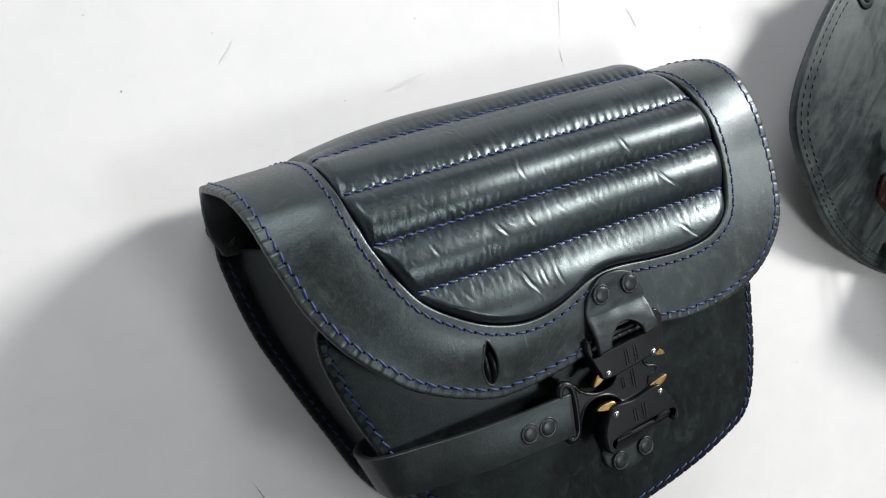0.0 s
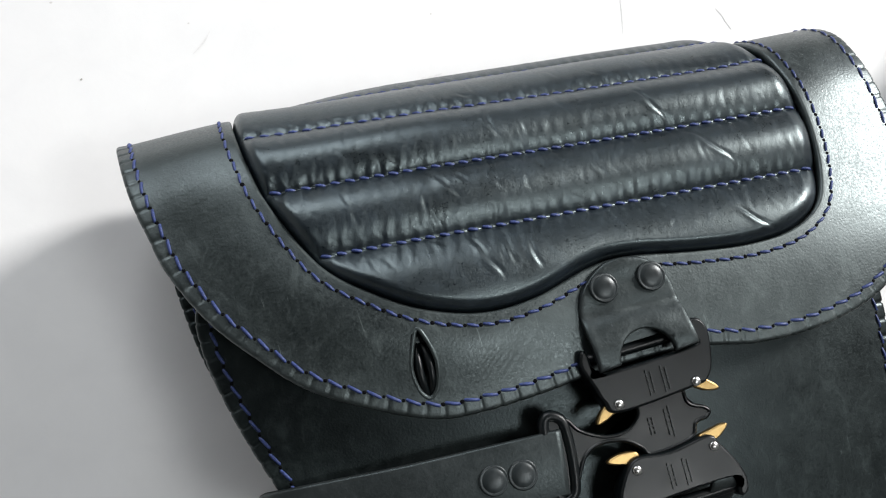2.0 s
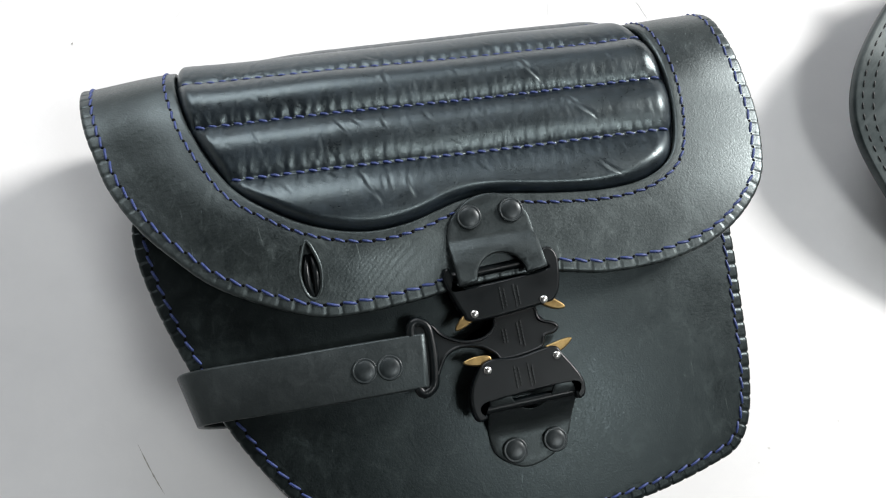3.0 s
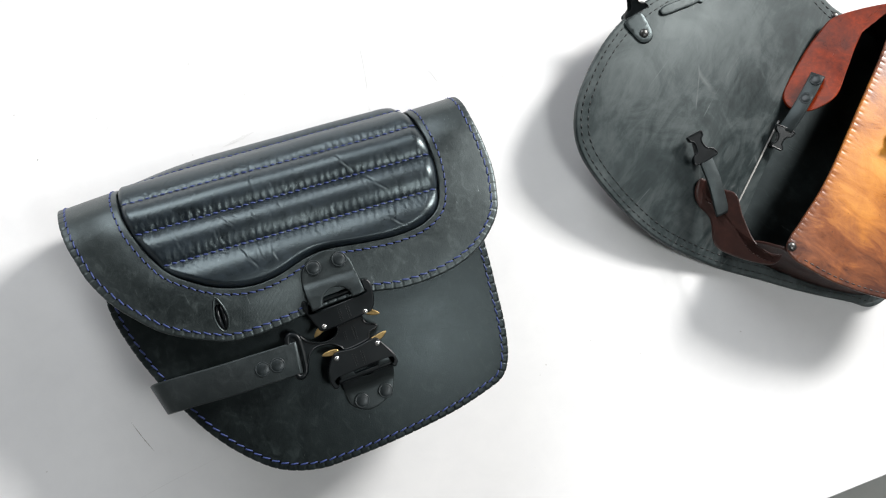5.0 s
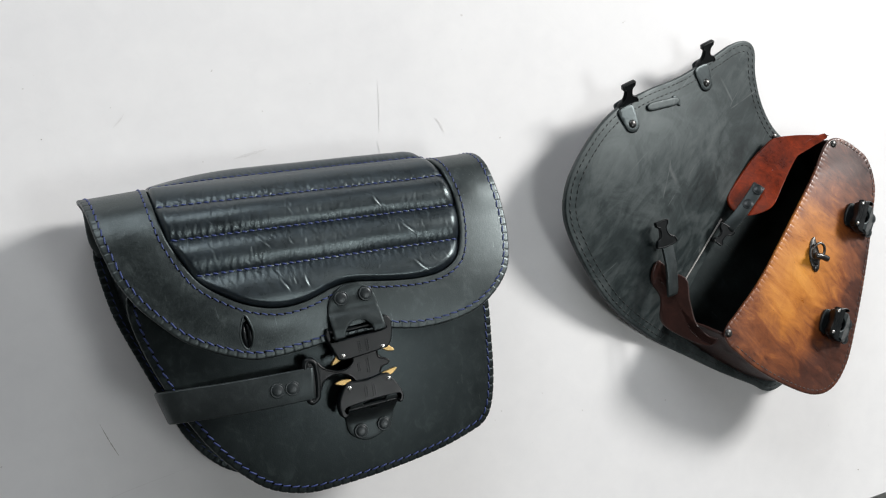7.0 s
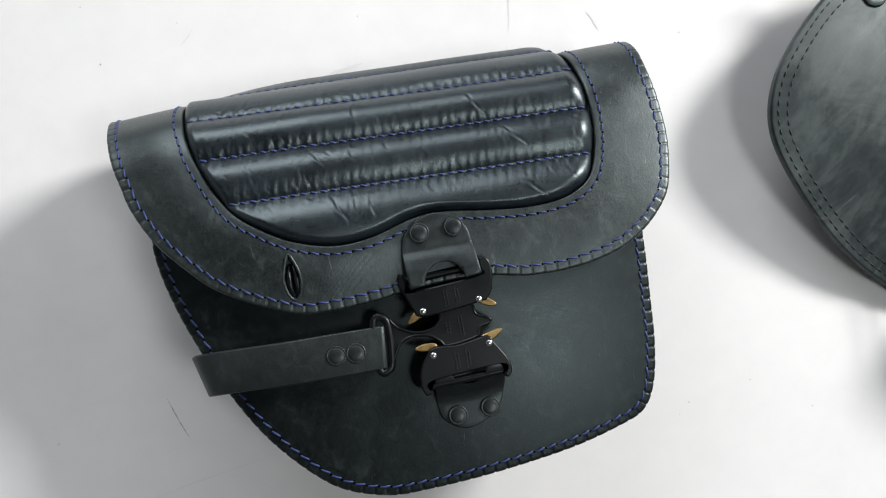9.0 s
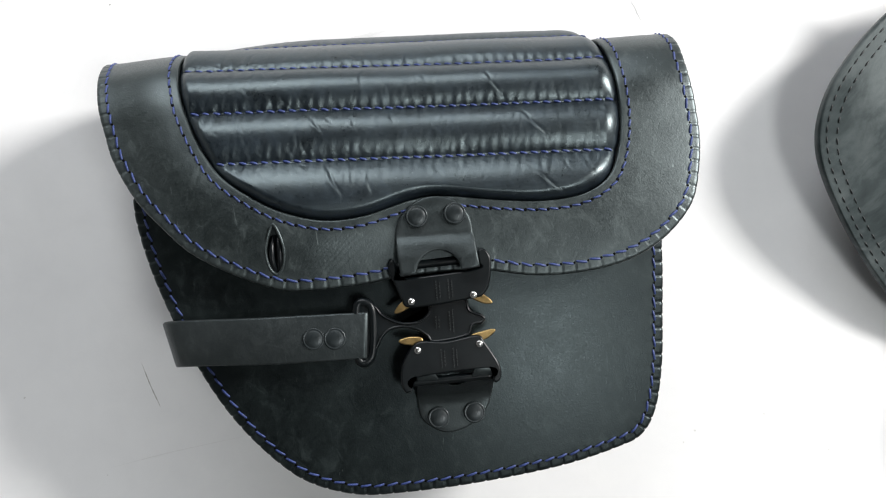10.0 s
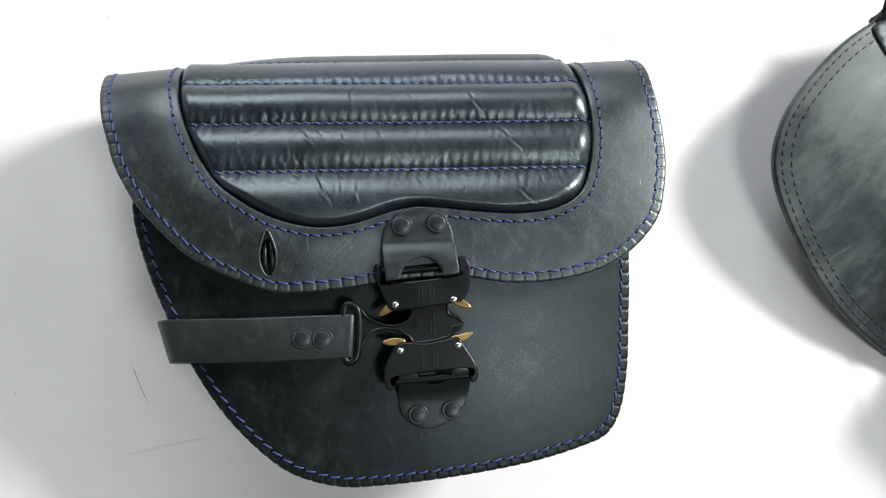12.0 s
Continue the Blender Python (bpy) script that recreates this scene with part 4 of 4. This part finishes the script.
def sheet_z(u, w):
    return 0.0065 + 0.025 * ease(w / 0.19) + (0.013 * ease((0.25 - u) / 0.22) - 0.009 * ease((0.035 - u) / 0.07)) * ease(w / 0.09) + 0.0012 * noise.noise(Vector((u * 14, w * 14, 4)))


def on_brown(u, w, h):
    return (u, w, brown_z(u, w) + h)


def on_sheet(u, w, h):
    return (u, w, sheet_z(u, w) + h)


brown_loop = ccw(spline(BROWN_EDGE, 700))
sheet_loop = ccw(spline(SHEET, 900))
sheet = part("flap_and_back", hide("flap_and_back", sheet_loop, on_sheet, 0.0064, (0.10, 0.05), None, 0, 0, 40), LINING, bag2, "scuffed grey-black leather flap lining")
for inset in (0.0048, 0.0105):
    part("stitching", stitches(sheet_loop + inward(sheet_loop) * inset, on_sheet, 0.0060, 0.0042, 0.00042, 0.0001), BLACKTHREAD, sheet, "charcoal thread")
front2 = part("front_panel", hide("front_panel", brown_loop, on_brown, 0.0034, (0.12, -0.055), None, 0.0055, 0.0004, 24), BROWN, bag2, "orange-brown leather front panel with dark burnished edges")
bl = brown_loop + inward(brown_loop) * 0.0042
low_half = [p for p in bl if p[1] < -0.012]
start = max(range(len(low_half)), key=lambda i: np.linalg.norm(np.array(low_half[i]) - np.array(low_half[i - 1])))
low_half = np.array(low_half[start:] + low_half[:start])
part("stitching", stitches(low_half, on_brown, 0.0055, 0.0040, 0.00042, 0.0001, False), GREYTHREAD, front2, "grey waxed thread")
LOW2 = [(-0.009, 0.030), (-0.003, -0.015), (0.003, -0.055), (0.014, -0.094), (0.030, -0.118), (0.07, -0.122), (0.11, -0.113), (0.166, -0.092), (0.20, -0.078), (0.224, -0.063), (0.236, -0.044), (0.236, -0.018), (0.230, 0.022)]
HIGH2 = [(0.0005, 0.0045), (-0.0005, -0.0171), (0.0008, -0.0475), (0.0080, -0.0826), (0.0205, -0.1141), (0.0380, -0.1290), (0.0682, -0.1318), (0.1088, -0.1215), (0.1660, -0.1021), (0.2105, -0.0846), (0.2401, -0.0717), (0.2552, -0.0518), (0.2534, -0.0271), (0.2426, -0.001)]
part("gusset", gusset_mesh(LOW2, HIGH2, lambda x, y: 0.006, lambda x, y: brown_z(x, y) - 0.0048, 0.006), DARKRED, bag2, "dark red-brown leather side gusset")
part("inner_panel", plate(spline([(0.012, 0.030), (0.012, -0.05), (0.05, -0.11), (0.15, -0.085), (0.222, -0.05), (0.222, 0.020), (0.20, 0.036), (0.12, 0.037), (0.04, 0.036)], 160), 0.0105, 0.0035), PANEL, bag2, "black leather inner back panel")


# Pale colour puts in the light that the cut leather edge catches.
PALE = plain('cut_edge_highlight', (0.34, 0.33, 0.31), 0.6, 0, 0.3, 900)
part('lit_cut_edge', tube([(u, 0.0372, sheet_z(u, 0.0372) + 0.0009) for u in (0.028, 0.05, 0.07, 0.09, 0.112)], 0.0008, 20), PALE, bag2, 'cut leather edge, painted pale for the light it catches')


# side ears with their straps
def ear_red_z(u, w):
    return 0.047 - 0.70 * w + 0.0010 * noise.noise(Vector((u * 40, w * 40, 2)))


def ear_dark_z(u, w):
    return max(0.0606 + 0.557 * u - 0.548 * w, sheet_z(u, w) + 0.004)


ear = part("side_flap", hide("side_flap", spline([(0.2445, 0.0025), (0.2385, 0.0119), (0.2284, 0.0253), (0.2153, 0.0380), (0.2013, 0.0418), (0.1775, 0.0449), (0.1517, 0.0457), (0.1343, 0.0449), (0.1249, 0.0379), (0.1241, 0.0276), (0.1304, 0.0194), (0.1459, 0.0119), (0.1700, 0.0129), (0.2001, 0.0152), (0.2175, 0.0145), (0.2358, 0.0080)], 300), lambda u, w, h: (u, w, ear_red_z(u, w) + h), 0.0030, (0.180, 0.027), None, 0, 0, 12, None, 0.5), RED, bag2, "glossy red-brown leather side flap")
ear2 = part("side_flap", hide("side_flap", spline([(0.0265, 0.0806), (0.0248, 0.0660), (0.0252, 0.0533), (0.0115, 0.0388), (-0.0021, 0.0213), (-0.0050, 0.0090), (-0.0034, 0.0010), (-0.0130, 0.0030), (-0.0175, 0.0244), (-0.0155, 0.0428), (0.0014, 0.0577), (0.0090, 0.0748), (0.0176, 0.0815)], 260), lambda u, w, h: (u, w, ear_dark_z(u, w) + h), 0.0030, (0.002, 0.040), None, 0, 0, 12), DARKRED, bag2, "dark oxblood leather side flap")
MALE = [(-12.0, -2.0), (-12.5, 5.0), (-6.5, 9.5), (-4.6, 14.0), (-4.8, 19.0), (-7.8, 21.5), (-8.4, 24.0), (-8.2, 27.0), (-3.0, 27.4), (3.0, 27.4), (8.2, 27.0), (8.4, 24.0), (7.8, 21.5), (4.8, 19.0), (4.6, 14.0), (6.5, 9.5), (12.5, 5.0), (12.0, -2.0)]


def prong(parent, at, turn, tilt, scale=1.0):
    """The black metal plug half of a clip."""
    p = part("buckle_plug", plate(np.array([(x * 0.001 * scale, y * 0.001 * scale) for x, y in spline(MALE, 120)]), 0.0022, 0.0044, 0.0006, 0.0007), STEEL, parent, "black metal buckle plug")
    p.matrix_basis = pose(*at, tilt, 0, turn)
    return p


s1 = part("strap", ribbon([(0.158, 0.0310, 0.0295), (0.142, 0.0312, 0.0295), (0.120, 0.0320, 0.0285), (0.103, 0.0325, 0.0235)], [(0.0008, 0.0100, -0.0070)] * 4, 0.0028, 24), STRAP, ear, "short black leather strap")
for ru, rw in ((0.1525, 0.0312), (0.1340, 0.0316)):
    stud(RIVET_MESH, (ru, rw, ear_red_z(ru, rw) + 0.0066), s1, tilt=(-34, 0))
prong(s1, (0.104, 0.0325, 0.0235), 96, -16, 0.66)
s2 = part("strap", ribbon([(0.0075, 0.0530, 0.0375), (0.0160, 0.0630, 0.0405), (0.0270, 0.0750, 0.0425), (0.0385, 0.0895, 0.0430)], [(0.0100, -0.0070, 0)] * 4, 0.0028, 24), STRAP, ear2, "short black leather strap")
prong(s2, (0.0385, 0.0895, 0.0430), -33, 4, 0.82)

# plugs, tabs and slot on the flap
for name_at, tab_at in (((0.1160, 0.1957), (0.1031, 0.1830)), ((0.2120, 0.1497), (0.1970, 0.1387))):
    tu, tw = tab_at
    z = sheet_z(tu, tw)
    tab_loop = np.array([(tu + x * 0.001 * 0.9 + y * 0.001 * 0.43, tw - x * 0.001 * 0.43 + y * 0.001 * 0.9) for x, y in spline([(-8.5, 16), (-8.5, 2), (-6.5, -5), (0, -8.2), (6.5, -5), (8.5, 2), (8.5, 16)], 60)])
    tab = part("inner_tab", plate(tab_loop, lambda u, w: sheet_z(u, w) + 0.0014, 0.0020), PANEL, sheet, "dark leather tab riveted inside the flap")
    stud(PALE_RIVET_MESH, (tu, tw, z + 0.0014), tab)
    prong(sheet, (*name_at, sheet_z(*name_at) - 0.002), -26, 38, 0.86)
    tongue = np.array([(name_at[0] + x * 0.00090 + y * 0.00043, name_at[1] - x * 0.00043 + y * 0.0009) for x, y in spline([(-11, -14), (-11, 2), (-7, 6), (7, 6), (11, 2), (11, -14)], 60)])
    part("outer_tab", plate(tongue, lambda u, w: sheet_z(u, w) - 0.0064, 0.0028), STRAP, sheet, "black leather tab under the flap rim")
slot2 = [(0.1300 + 0.0265 * t - q * 0.0035 * 0.65, 0.1765 - 0.0200 * t - q * 0.0035 * 0.76) for t, q in ((0, 1), (0.5, 1.15), (1, 1), (1.12, 0), (1, -1), (0.5, -1.15), (0, -1), (-0.12, 0))]
part("slot_patch", plate(spline(slot2, 70), lambda u, w: sheet_z(u, w) + 0.0020, 0.0030), LINING, sheet, "raised leather patch round the lock slot")
# Solid black plate that paints in the shade of the slot's open end.
part("slot_shade", plate(spline([(0.1565, 0.1625), (0.1605, 0.1585), (0.1570, 0.1500), (0.1545, 0.1540)], 40), lambda u, w: sheet_z(u, w) + 0.0012, 0.0020), PANEL, sheet)

# clips and turn lock on the brown front
FEMALE = BUCKLE_LOW


def front_clip(u, w, turn):
    """A sprung buckle half on its leather tab."""
    z = brown_z(u, w)
    body = part("buckle", plate(np.array([((x - 5) * 0.00070, (y + 20) * 0.00070) for x, y in spline(FEMALE, 130)]), 0.0155, 0.0085, 0, 0.0010), STEEL, front2, "black metal quick-release buckle half")
    body.matrix_basis = pose(u, w, z, 0, 0, turn)
    t = part("tab", plate(np.array([((x - 7) * 0.00070, (y + 20) * 0.00070) for x, y in tab_outline(TAB_LOW, arc(6.8, -22.5, 9.5, 0, -180, 16), 0, 0) * 1000]), lambda x, y: 0.0042 + 0.0105 * min(1.0, max(0.0, (y + 0.024) / 0.016)), 0.0030), STRAP, body, "black leather tab")
    for rx, ry in ((-8.5, -24.0), (7.0, -23.5)):
        stud(RIVET_MESH, (rx * 0.00095, ry * 0.00090, 0.0042), t)
    part("base", plate(np.array([(x * 0.001, y * 0.001) for x, y in spline([(-10, 8), (-11, -6), (-8, -24), (0, -27), (8, -24), (11, -6), (10, 8)], 70)]), 0.0032, 0.0036), STRAP, body)
    for px, py in ((-15.0, 6.0), (14.7, 7.5)):
        stud(PIN_MESH, (px * 0.00070, py * 0.00070, 0.0155), body, "pin", "bright steel pivot pin")
    part("hinge", tube([(-0.014, 0.0035, 0.0125), (0, 0.0032, 0.0125), (0.014, 0.004, 0.0125)], 0.0034, 14), STEEL, body)


front_clip(0.1930, -0.0630, 14)
front_clip(0.0840, -0.0920, 14)
lock = part("turn_lock", plate(np.array([(0.1290 + x, -0.0447 + y) for x, y in spline([(0.012, 0.007), (0.0145, 0.0110), (0.0075, 0.0120), (-0.006, 0.0060), (-0.0135, -0.0045), (-0.0125, -0.0095), (-0.007, -0.0095), (0.004, -0.0030)], 60)]), lambda u, w: brown_z(u, w) + 0.0015, 0.0018), GUN, front2, "gunmetal turn lock with oval plate")
part("ring", tube([(0.1325 + 0.0085 * math.cos(a), -0.0425 + 0.0065 * math.sin(a), brown_z(0.13, -0.044) + 0.0045) for a in np.linspace(0, 2 * math.pi, 12, endpoint=False)], 0.0013, 40, True), GUN, lock)
part("knob", tube([(0.1240, -0.0385, brown_z(0.13, -0.044) + 0.0085), (0.1272, -0.0440, brown_z(0.13, -0.044) + 0.0095), (0.1305, -0.0520, brown_z(0.13, -0.044) + 0.0085)], 0.0030, 16), GUN, lock)
stud(PALE_RIVET_MESH, (0.1195, -0.0505, brown_z(0.12, -0.05) + 0.0012), lock)
for ru, rw in ((0.2405, -0.0060), (0.0040, 0.0005)):
    stud(PALE_RIVET_MESH, (ru, rw, brown_z(ru, rw)), front2)
stud(PALE_RIVET_MESH, (0.2240, 0.0330, sheet_z(0.224, 0.033)), sheet)
